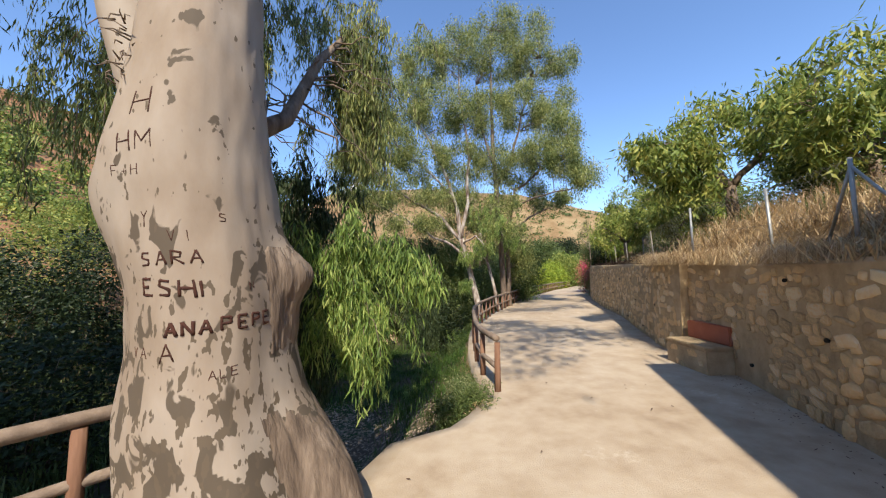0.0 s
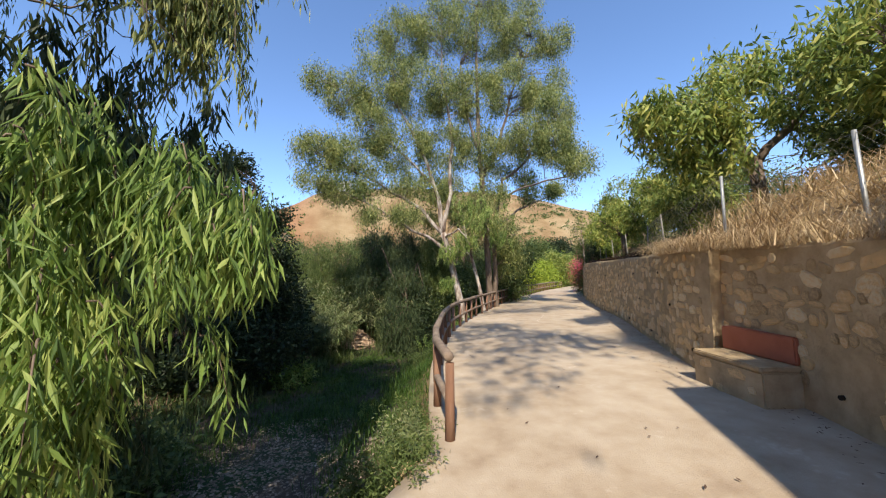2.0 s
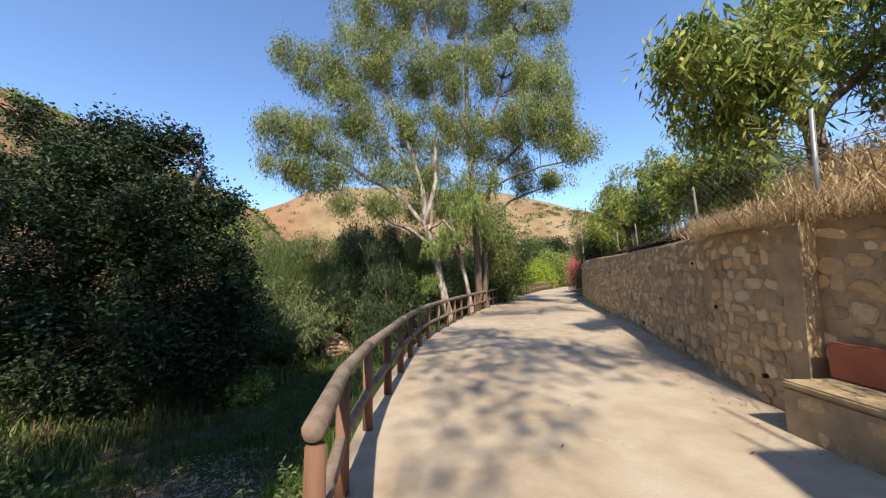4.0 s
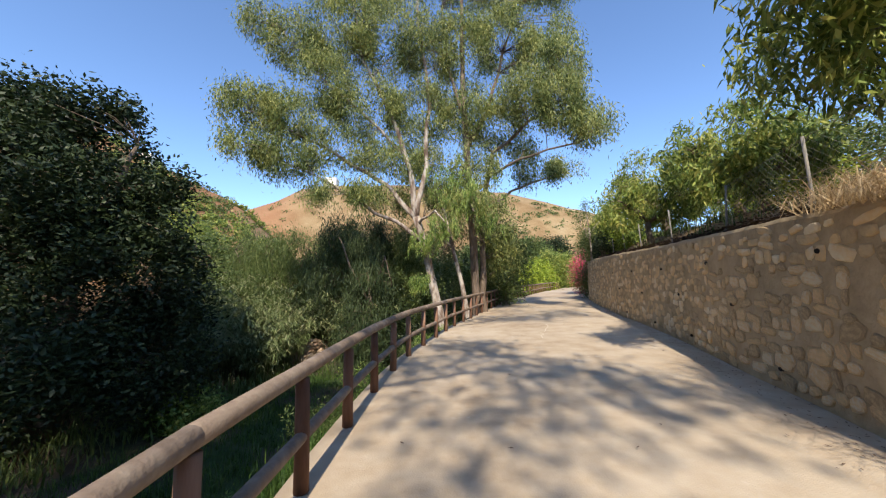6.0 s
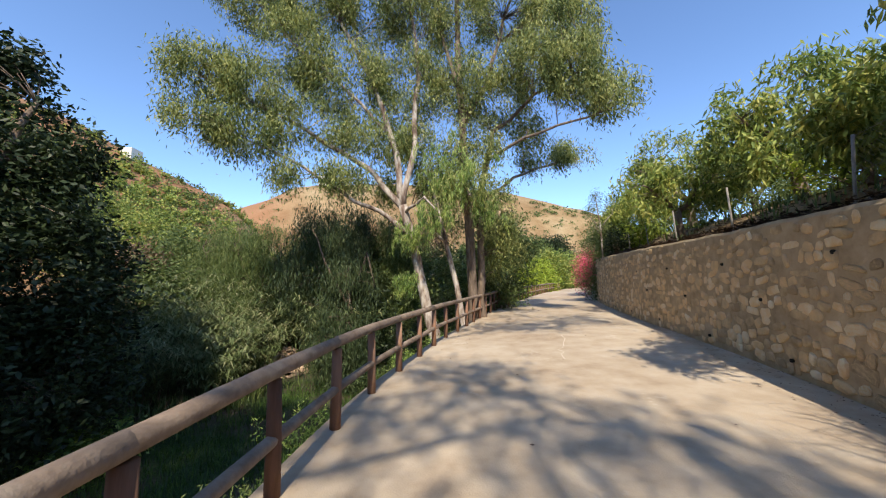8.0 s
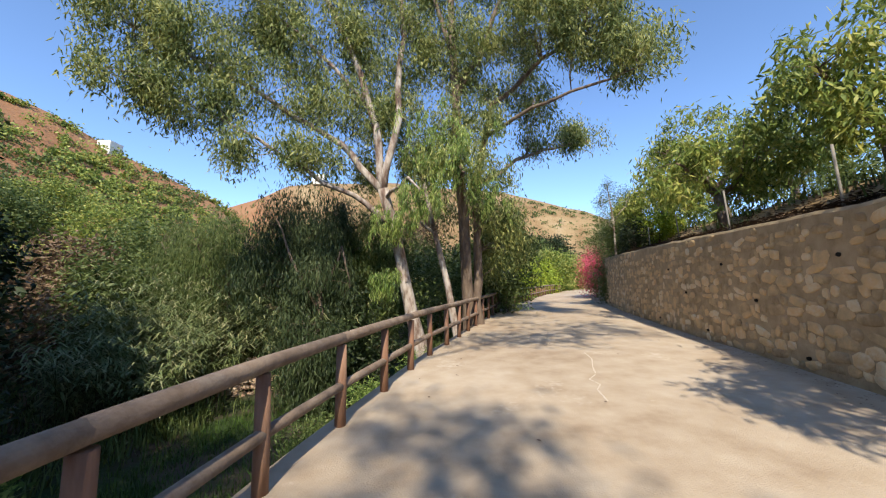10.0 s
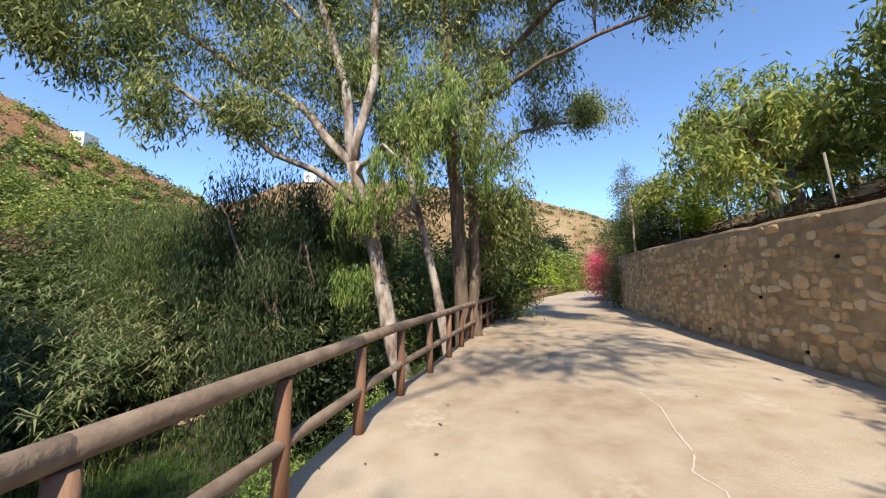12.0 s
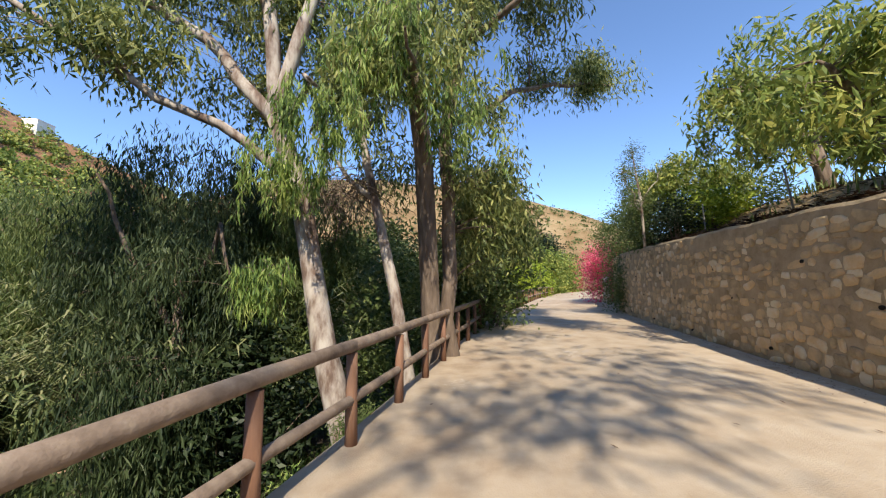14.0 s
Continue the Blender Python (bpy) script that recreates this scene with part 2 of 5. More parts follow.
def leaves(rng, centres, per, spread, length, width, droop=0.3, jitter=0.35):
    """Leaf blades in clusters round the centres, as folded quads of six corners each (two quads)."""
    C = np.repeat(np.asarray(centres, float), per, axis=0)
    n = len(C)
    C = C + rng.normal(0, 1, (n, 3)) * np.asarray(spread)
    d = rng.normal(0, 1, (n, 3))
    d[:, 2] = d[:, 2] * 0.7 - droop * 2.2
    d /= np.linalg.norm(d, axis=1)[:, None]
    s = np.cross(d, rng.normal(0, 1, (n, 3)))
    s /= np.linalg.norm(s, axis=1)[:, None] + 1e-9
    L = length * (1 + jitter * rng.uniform(-1, 1, n))[:, None]
    W = width * (1 + jitter * rng.uniform(-1, 1, n))[:, None]
    nrm = np.cross(d, s)
    bow = -0.12 * L
    v = np.stack([C, C + d * L * 0.4 + s * W / 2 - nrm * W * 0.15, C + d * L + nrm * bow, C + d * L * 0.4 - s * W / 2 - nrm * W * 0.15], axis=1).reshape(-1, 3)
    f = np.arange(4 * n).reshape(-1, 4)
    return v, f


# ---------- ground and road ----------
def grid(xs, ys, zf, mat):
    nx, ny = len(xs), len(ys)
    V = [(x, y, zf(x, y)) for y in ys for x in xs]
    F = [(j * nx + i, j * nx + i + 1, (j + 1) * nx + i + 1, (j + 1) * nx + i) for j in range(ny - 1) for i in range(nx - 1)]
    return mesh_from(V, F, mat)


def hill_material():
    m = material("dry_hillside", [(0.12, 0.075, 0.035), (0.21, 0.135, 0.065), (0.28, 0.20, 0.105), (0.33, 0.255, 0.15)], 0.16, 0.95, 1.0, 2.2, large=0.5, bdist=0.15)
    nt = m.node_tree
    N, L = nt.nodes, nt.links
    p = N["Principled BSDF"]
    base = p.inputs["Base Color"].links[0].from_socket
    geo = N.new("ShaderNodeNewGeometry")
    sep = N.new("ShaderNodeSeparateXYZ")
    L.new(geo.outputs["Position"], sep.inputs[0])
    dt = N.new("ShaderNodeVectorMath")
    dt.operation = "DOT_PRODUCT"
    L.new(geo.outputs["Position"], dt.inputs[0])
    dt.inputs[1].default_value = (1, 0.25, 0)
    red = N.new("ShaderNodeMapRange")
    L.new(dt.outputs["Value"], red.inputs[0])
    red.inputs[1].default_value, red.inputs[2].default_value, red.inputs[3].default_value, red.inputs[4].default_value = -15, -5, 0.7, 0
    rm = N.new("ShaderNodeMix")
    rm.data_type = "RGBA"
    L.new(red.outputs[0], rm.inputs["Factor"])
    L.new(base, rm.inputs["A"])
    rm.inputs["B"].default_value = (0.27, 0.125, 0.062, 1)
    base = rm.outputs["Result"]
    ns = N.new("ShaderNodeTexNoise")
    ns.inputs["Scale"].default_value, ns.inputs["Detail"].default_value = 0.5, 5
    L.new(geo.outputs["Position"], ns.inputs["Vector"])
    ma = N.new("ShaderNodeMath")
    ma.operation = "MULTIPLY_ADD"
    L.new(ns.outputs[0], ma.inputs[0])
    ma.inputs[1].default_value = 3.0
    L.new(sep.outputs[2], ma.inputs[2])
    mr = N.new("ShaderNodeMapRange")
    L.new(ma.outputs[0], mr.inputs[0])
    mr.inputs[1].default_value, mr.inputs[2].default_value = 0.2, 1.8
    g = N.new("ShaderNodeValToRGB")
    g.color_ramp.elements[0].position, g.color_ramp.elements[0].color = 0.42, (0.07, 0.052, 0.036, 1)
    # ravine green, darkened so the colour holds the shade lying there
    g.color_ramp.elements[1].position, g.color_ramp.elements[1].color = 0.56, (0.025, 0.045, 0.012, 1)
    L.new(ns.outputs[0], g.inputs[0])
    mx = N.new("ShaderNodeMix")
    mx.data_type = "RGBA"
    L.new(mr.outputs[0], mx.inputs["Factor"])
    L.new(g.outputs[0], mx.inputs["A"])
    L.new(base, mx.inputs["B"])
    L.new(mx.outputs["Result"], p.inputs["Base Color"])
    return m


M_HILL = hill_material()


def warp(c, reach, n, tight):
    return [c + reach * math.sinh(tight * (2 * i / n - 1)) / math.sinh(tight) for i in range(n + 1)]


ground = put("ground", grid(warp(0.5, 900, 330, 5.6), warp(14, 900, 330, 5.0), land, M_HILL), kind="structure", label="dry earth ravine, grassy bank and scrubby tan hillsides")

ys = [-8 + 0.35 * i for i in range(200)]
rv, rf = [], []
K = 18
for y in ys:
    a, b = edge_x(y), wall_x(y) + 0.15
    for k in range(K + 1):
        x = a + (b - a) * k / K
        lump = 0.012 * noise.noise((x * 0.9, y * 0.9, 7)) * (0 if k == 0 else 1)
        rv.append((x, y, road_z(x) + lump))
n = len(rv)
for j in range(len(ys) - 1):
    for k in range(K):
        i = j * (K + 1) + k
        rf.append((i, i + 1, i + K + 2, i + K + 1))
for y in ys:
    rv.append((edge_x(y) - 0.02, y, road_z(edge_x(y)) - 0.28))
for j in range(len(ys) - 1):
    i = j * (K + 1)
    rf.append((n + j, i, i + K + 1, n + j + 1))
road = put("road", mesh_from(rv, rf, M_ROAD), kind="structure", label="pale sandy concrete lane with a chipped edge")


# ---------- stone retaining wall ----------
def wall_run(f, y0, y1, name, label):
    n = max(2, int((y1 - y0) / 0.3))
    V, F = [], []
    for i in range(n + 1):
        y = y0 + (y1 - y0) * i / n
        x, h = f(y), wall_top(y)
        j = 0.03 * noise.noise((y * 1.7, 0, 0))
        V += [(x, y, -0.3), (x + 0.06, y, h + j - 0.05), (x + 0.09, y, h + j), (x + 0.72, y, h + j), (x + 0.74, y, -0.3)]
    for i in range(n):
        for k in range(4):
            a = i * 5 + k
            F.append((a, a + 5, a + 6, a + 1))
    for e in (0, n):
        a = e * 5
        F += [(a, a + 1, a + 2, a + 3), (a, a + 3, a + 4, a + 4)]
    F = [q for q in F if len(set(q)) == 4]
    ob = put(name, mesh_from(V, F, M_MORTAR, True), kind="structure", label=label)
    return ob


wall_near = wall_run(wall_ax, -8, 7.2, "wall_south", "mortared rubble retaining wall, brown and tan stones")
wall_far = wall_run(wall_bx, 7.1, 33, "wall_north", "mortared rubble retaining wall with small drain holes")


# ---------- log railing ----------
def log_mesh(p, q, r, sides=10, mat=M_WOOD, seed=0):
    pts = [Vector(p).lerp(Vector(q), t) for t in (0, 0.02, 0.35, 0.7, 0.98, 1)]
    v, f = tube(pts, [r * 0.85, r, r * 1.03, r, r * 0.98, r * 0.85], sides, seed, 0.10)
    return mesh_from(v, f, mat)


def railing(posts, label, group):
    zt = 0.80
    made = empty("wooden_railing", (posts[0][0], posts[0][1], road_z(posts[0][0])), label, "railing")
    for i, (x, y) in enumerate(posts):
        z = road_z(x)
        lean = random.uniform(-0.015, 0.015)
        v, f = tube([(x, y, z - 0.05), (x + lean * 0.4, y, z + 0.3), (x + lean, y, z + zt - 0.06)], [0.052, 0.05, 0.046], 10, i, 0.12)
        v = [Vector(c) - made.location for c in v]
        put("post", mesh_from(v, f, M_POST), made)
    return made, zt


def rails(made, posts, zt, step=2):
    o = made.location
    for h, r, nm, step in ((zt, 0.053, "top_rail", 2), (0.36, 0.042, "lower_rail", 2)):
        i = 0
        while i < len(posts) - 1:
            j = min(i + step, len(posts) - 1)
            a = Vector((*posts[i], road_z(posts[i][0]) + h)) - o
            b = Vector((*posts[j], road_z(posts[j][0]) + h)) - o
            m = Vector((*posts[i + 1], road_z(posts[i + 1][0]) + h)) - o if j > i + 1 else a.lerp(b, 0.5)
            d = (b - a).normalized() * 0.02
            v, f = tube([a - d, a, a.lerp(m, 0.5), m, m.lerp(b, 0.5), b, b + d], [r * 0.8, r, r * 1.02, r, r * 0.99, r, r * 0.8], 12, i, 0.10)
            put(nm, mesh_from(v, f, M_WOOD), made)
            i = j


posts = [(0.82, 5.48), (0.70, 6.42), (0.69, 7.45)]
y = 7.45
while y < 46:
    dy = 0.02
    px_, py_ = posts[-1]
    while math.hypot(rail_x(y) - px_, y - py_) < 1.035:
        y += 0.02
    posts.append((rail_x(y), y))
made, zt = railing(posts, "weathered round log railing beside the concrete lane", "")
rails(made, posts, zt)
near_posts = [(-3.6, 1.3), (-2.62, 2.55), (-2.2, 3.0)]
made, zt = railing(near_posts, "short worn log railing beside the old gum tree", "")
rails(made, near_posts, zt)
made.location.z += 0.06


# ---------- trees ----------
def blob_points(rng, c, r, n, shell=0.45):
    d = rng.normal(0, 1, (n, 3))
    d /= np.linalg.norm(d, axis=1)[:, None]
    k = (shell + (1 - shell) * rng.uniform(0, 1, n)) ** 0.6
    return np.asarray(c) + d * k[:, None] * np.asarray(r)


def tree(name, base, trunk, limbs, blobs, leaf, bark, label, category="tree", seed=1, per=60, spread=0.28, length=0.12, width=0.022, droop=0.5, twigs=0.6, group="", sides=12, rough=0.15, gap=1.5, full=1.0, sparse=-0.13):
    """trunk: rows of (x, y, z, radius). limbs: lists of such rows. blobs: (centre, radii, clusters)."""
    rng = np.random.default_rng(seed)
    r = random.Random(seed)
    ob = empty(name, base, label, category, group)
    o = Vector(base)
    parts, knots = [], []
    v, f = tube([Vector(p[:3]) - o for p in trunk], [p[3] for p in trunk], sides + 4, seed, rough)
    put("trunk", mesh_from(v, f, bark), ob)
    knots += [Vector(p[:3]) - o for p in trunk[len(trunk) // 2:]]
    for l in limbs:
        pts, rad = [], []
        for i in range(len(l) - 1):
            a, b = l[i], l[i + 1]
            for t in (0, 0.33, 0.66):
                j = 0 if i == 0 and t == 0 else 0.05
                pts.append(Vector(a[:3]).lerp(Vector(b[:3]), t) - o + Vector((r.uniform(-j, j), r.uniform(-j, j), r.uniform(-j, j))) * 1.5)
                rad.append(a[3] + (b[3] - a[3]) * t)
        pts.append(Vector(l[-1][:3]) - o)
        rad.append(l[-1][3])
        put("limb", mesh_from(*tube(pts, rad, sides, seed + len(knots), rough), bark), ob)
        knots += pts[2:]
    cl = []
    tw = []
    for c, rad, n in blobs:
        P = blob_points(rng, np.array(c) - np.array(o), np.array(rad) * full, int(n * gap * full ** 2))
        keep = [noise.noise(Vector(p + np.array([seed, 0, 0])) * 1.1) > sparse for p in P]
        P = P[np.array(keep)]
        n = len(P)
        cl.append(P)
        for p in P[: int(n * twigs)]:
            q = Vector(p)
            best = min(knots, key=lambda k: (k - q).length + max(0, k.z - q.z) * 1.2)
            L = (best - q).length
            mid = best.lerp(q, 0.5) + Vector((r.uniform(-1, 1), r.uniform(-1, 1), r.uniform(0, 1))) * 0.12 * L
            r0 = min(0.026, 0.007 + 0.005 * L)
            tw.append(tube([best, best.lerp(mid, 0.5) + Vector((0, 0, 0.03 * L)), mid, mid.lerp(q, 0.6), q], [r0, r0 * 0.8, r0 * 0.6, r0 * 0.4, 0.003], 4))
    if tw:
        put("twig", mesh_from(*merge(tw), bark), ob, kind="stuff")
    C = np.concatenate(cl)
    v, f = leaves(rng, C, per, (spread, spread, spread * (1 + droop * 0.6)), length, width, droop)
    put("crown", mesh_from(v, f, leaf, True), ob)
    return ob


def shrub(name, c, r, leaf, label, seed, n=60, per=50, length=0.07, width=0.03, droop=0.0, stems=14, category="shrub", group="", spread=None):
    """A bush standing on the land: stems from the ground and leaf clusters round them."""
    rng = np.random.default_rng(seed)
    q = random.Random(seed)
    z = land(c[0], c[1]) - 0.05
    ob = empty(name, (c[0], c[1], z), label, category, group)
    P = blob_points(rng, (0, 0, r[2] * 0.95), (r[0], r[1], r[2]), n, 0.3)
    P[:, 2] = np.maximum(P[:, 2], 0.05)
    st = []
    for p in P[:stems]:
        e = Vector(p)
        b = Vector((e.x * 0.25, e.y * 0.25, 0))
        st.append(tube([b, b.lerp(e, 0.5) + Vector((0, 0, 0.1 * r[2])), e], [0.018, 0.012, 0.004], 4))
    put("stem", mesh_from(*merge(st), M_BARKD), ob, kind="stuff")
    s = spread or 0.22 * (r[0] * r[1] * r[2]) ** (1 / 3)
    v, f = leaves(rng, P, per, s, length, width, droop)
    put("foliage", mesh_from(v, f, leaf, True), ob)
    return ob


# the two tall gum trees beside the railing, and the thin leaning one between them
G1 = (2.35, 20.0, -2.4)
tree("gum_tree", G1, [(2.6, 20.0, -2.5, 0.27), (2.35, 20.0, -0.9, 0.22), (1.98, 20.05, 0.4, 0.19), (1.72, 20.2, 1.6, 0.175), (1.5, 20.3, 2.7, 0.165), (1.25, 20.15, 3.6, 0.155), (1.12, 20.1, 4.1, 0.15)],
     [[(1.12, 20.1, 4.0, 0.12), (0.2, 20.2, 5.2, 0.10), (-0.93, 20.35, 6.0, 0.08), (-2.8, 19.8, 7.0, 0.06), (-5.4, 19.2, 8.2, 0.03)],
      [(1.12, 20.1, 4.0, 0.12), (0.9, 20.2, 6.0, 0.11), (0.0, 20.4, 8.6, 0.085), (-1.3, 20.6, 11.4, 0.055), (-1.8, 20.6, 14.5, 0.03)],
      [(1.12, 20.1, 4.0, 0.12), (1.5, 20.2, 6.2, 0.10), (1.7, 20.3, 9.0, 0.08), (1.2, 20.4, 13.0, 0.055), (1.2, 20.6, 16.6, 0.03)],
      [(1.42, 20.25, 3.1, 0.10), (0.6, 20.15, 3.75, 0.08), (-0.45, 19.9, 4.15, 0.065), (-2.2, 19.5, 5.3, 0.045), (-4.2, 19.0, 6.2, 0.02)],
      [(0.6, 20.3, 6.8, 0.07), (-0.9, 20.2, 8.4, 0.05), (-2.6, 20.0, 9.8, 0.035), (-4.6, 20.0, 12.2, 0.015)],
      [(1.2, 20.1, 3.8, 0.06), (1.9, 19.2, 4.1, 0.04), (2.2, 18.0, 3.5, 0.015)]],
     [((-5.2, 19.0, 8.2), (1.25, 1.1, 0.75), 85), ((-3.9, 19.3, 8.0), (1.1, 1.1, 0.8), 70), ((-3.8, 19.4, 6.3), (1.3, 1.0, 0.6), 70), ((-5.6, 20.4, 12.9), (0.9, 0.9, 0.6), 35), ((-4.0, 20.4, 11.9), (1.4, 1.2, 1.0), 90), ((-2.2, 20.5, 12.6), (1.6, 1.4, 1.5), 120), ((0.0, 20.8, 12.4), (1.9, 1.6, 1.5), 150), ((-2.9, 20.2, 9.9), (1.5, 1.3, 1.1), 100), ((-1.1, 20.6, 9.1), (1.7, 1.4, 1.3), 120), ((1.2, 20.9, 9.0), (1.5, 1.4, 1.3), 100), ((-1.7, 20.0, 7.2), (1.3, 1.1, 0.8), 70), ((0.2, 20.6, 6.6), (1.2, 1.1, 0.8), 60), ((1.7, 21.1, 6.6), (1.0, 1.0, 0.9), 50),
      ((-0.9, 20.6, 15.4), (1.5, 1.4, 1.4), 105), ((1.1, 20.7, 16.2), (1.6, 1.5, 1.6), 120), ((-2.6, 20.6, 15.0), (1.0, 1.0, 1.1), 45), ((1.7, 20.6, 12.0), (1.3, 1.3, 1.4), 80),
      ((-2.4, 19.4, 5.0), (1.0, 0.8, 0.35), 35), ((-0.9, 19.6, 4.9), (0.8, 0.7, 0.35), 26), ((-5.4, 18.8, 6.7), (0.8, 0.8, 0.4), 22), ((0.1, 21.2, 4.9), (0.8, 0.7, 0.5), 30)],
     M_EUC, M_BARK, "tall gum tree with pale patchy trunk beside the log railing", seed=3, per=32, spread=0.18, length=0.16, width=0.038, droop=0.75, full=1.06, gap=4.0, twigs=0.15, sparse=-0.04)
hang_tree = bpy.data.objects["gum_tree"]
G2 = (3.5, 20.45, -1.6)
tree("gum_tree", G2, [(3.7, 20.9, -1.7, 0.27), (3.68, 20.9, 0, 0.19), (3.62, 20.8, 1.5, 0.175), (3.5, 20.4, 3.6, 0.16), (3.3, 20.0, 5.0, 0.15), (3.3, 20.2, 7.0, 0.13), (3.2, 20.4, 9.0, 0.12), (3.2, 20.6, 13, 0.08), (3.3, 20.8, 17.6, 0.035)],
     [[(4.0, 20.95, -0.9, 0.15), (4.0, 20.95, 1.5, 0.135), (3.95, 20.8, 4.0, 0.12), (4.15, 20.7, 5.8, 0.11), (4.55, 20.7, 7.1, 0.09), (6.0, 20.0, 8.2, 0.06), (7.6, 18.6, 8.6, 0.025)],
      [(3.95, 20.8, 4.4, 0.08), (5.4, 21.4, 5.5, 0.06), (7.2, 22.4, 6.4, 0.045), (9.0, 23.3, 7.0, 0.02)],
      [(3.3, 20.2, 7.0, 0.11), (4.3, 20.6, 9.0, 0.085), (5.2, 20.9, 12.0, 0.06), (6.6, 21.2, 16.0, 0.03)],
      [(4.2, 20.7, 6.0, 0.07), (5.4, 19.6, 6.4, 0.05), (6.8, 18.4, 6.5, 0.035), (7.6, 17.9, 6.6, 0.015)],
      [(3.2, 20.3, 8.5, 0.08), (2.6, 20.6, 11.0, 0.06), (2.3, 20.8, 14.0, 0.035)],
      [(3.5, 20.3, 3.8, 0.05), (3.3, 19.0, 4.2, 0.035), (3.2, 17.6, 3.8, 0.012)]],
     [((8.8, 23.3, 7.4), (0.8, 0.6, 0.3), 20), ((8.0, 23.1, 7.1), (0.8, 0.6, 0.32), 20), ((7.2, 22.7, 6.8), (0.8, 0.6, 0.3), 18), ((9.3, 23.2, 7.0), (0.45, 0.4, 0.25), 8), ((6.3, 22.2, 6.5), (0.7, 0.6, 0.3), 12), ((7.7, 17.9, 7.2), (0.85, 0.9, 0.6), 42), ((6.8, 18.5, 8.3), (1.1, 1.0, 0.85), 75), ((6.9, 18.8, 10.0), (1.1, 1.0, 0.9), 70), ((5.7, 19.2, 9.0), (1.1, 1.1, 1.1), 75), ((6.9, 20.8, 11.7), (1.1, 1.1, 1.0), 60), ((5.2, 20.8, 12.6), (1.5, 1.4, 1.3), 105), ((3.2, 20.9, 12.0), (1.6, 1.5, 1.6), 120), ((3.3, 20.6, 8.8), (1.3, 1.3, 1.4), 90), ((5.0, 21.0, 8.4), (1.2, 1.2, 1.1), 70),
      ((3.9, 21.0, 15.9), (1.6, 1.5, 1.5), 120), ((6.0, 21.1, 15.6), (1.4, 1.4, 1.4), 90), ((8.0, 21.0, 15.6), (0.9, 0.9, 0.9), 36), ((3.8, 21.0, 18.0), (1.6, 1.5, 1.2), 80), ((6.2, 21.0, 17.6), (1.2, 1.2, 1.1), 50), ((8.0, 21.0, 13.2), (0.7, 0.8, 0.6), 20),
      ((3.6, 20.2, 6.2), (1.0, 1.0, 0.9), 40), ((3.2, 19.2, 4.6), (1.0, 0.8, 0.6), 30), ((4.6, 20.8, 4.0), (1.0, 0.9, 1.0), 42), ((5.0, 21.7, 2.6), (0.8, 0.8, 1.1), 55), ((2.9, 21.6, 3.9), (0.8, 0.7, 0.5), 14), ((6.0, 20.5, 6.9), (0.7, 0.7, 0.5), 20)],
     M_EUC, M_BARKD, "tall twin-stemmed gum tree with rough dark bark beside the log railing", seed=5, per=32, spread=0.18, length=0.16, width=0.038, droop=0.75, full=1.06, gap=4.0, twigs=0.15, sparse=-0.04)
tree("gum_tree", (3.3, 20.3, -1.8), [(3.35, 20.3, -1.9, 0.14), (3.25, 20.3, -0.2, 0.115), (3.0, 20.4, 1.3, 0.10), (2.7, 20.5, 2.6, 0.085), (2.35, 20.8, 4.2, 0.07), (2.2, 21.0, 5.6, 0.05)],
     [[(2.7, 20.5, 2.8, 0.05), (2.0, 20.7, 3.6, 0.035), (1.4, 20.9, 4.2, 0.015)]],
     [((2.3, 21.2, 5.4), (0.9, 0.8, 0.9), 45)], M_EUC, M_BARK, "slender leaning gum tree with pinkish grey bark behind the railing", seed=7, per=80, spread=0.16, length=0.17, width=0.034)

# tangle of dead twigs caught between the gum trees
r = random.Random(8)
tw = []
o = Vector(G1)
for _ in range(150):
    p = Vector((r.gauss(2.25, 0.25), r.gauss(20.7, 0.25), r.gauss(3.15, 0.16))) - o
    q = p + Vector((r.gauss(0, 0.45), r.gauss(0, 0.3), -r.uniform(0.1, 0.8)))
    tw.append(tube(bend(p, q, 5, 0.12, 0.5, r), [0.009, 0.008, 0.007, 0.006, 0.004, 0.002], 3))
put("twig", mesh_from(*merge(tw), M_BARKD), hang_tree, "dry grey-brown twigs", kind="stuff")

# the old gum tree by the first railing: carved trunk
TC = Vector((-1.56, 2.43, 0))


def trunk_r(a, z):
    """Radius of the old trunk at the angle a and height z."""
    base = np.interp(z, [-0.6, 0.0, 0.35, 0.8, 1.3, 1.9, 2.4, 3.0, 3.6, 4.6], [0.84, 0.66, 0.62, 0.57, 0.50, 0.49, 0.47, 0.41, 0.36, 0.32])
    knot = 0.11 * math.exp(-(((a + 2.75 + math.pi) % (2 * math.pi) - math.pi) ** 2) / 0.15 - ((z - 2.3) ** 2) / 0.10) + 0.15 * math.exp(-(((a - 0.30 + math.pi) % (2 * math.pi) - math.pi) ** 2) / 0.10 - ((z - 1.82) ** 2) / 0.035)
    root = 0.15 * math.exp(-(((a + 0.05 + math.pi) % (2 * math.pi) - math.pi) ** 2) / 0.10) * (1 - sm(0.2, 1.1, z))
    ribs = 0.035 * math.sin(5 * a + 1.1 * z) * (1 - sm(0.2, 1.4, z)) + 0.018 * math.sin(3 * a - 0.9 * z)
    q = Vector((math.cos(a), math.sin(a), z * 0.55))
    return base + knot + root + ribs + 0.035 * noise.noise(q * 1.7) + 0.010 * noise.noise(q * 7)


def trunk_c(z):
    return Vector((float(np.interp(z, [0, 0.5, 1.0, 1.7, 2.1, 2.6, 3.8], [-1.36, -1.42, -1.55, -1.58, -1.64, -1.69, -1.66])),
                   float(np.interp(z, [0, 1.0, 1.7, 2.6, 3.8], [2.53, 2.44, 2.40, 2.33, 2.33])), 0))


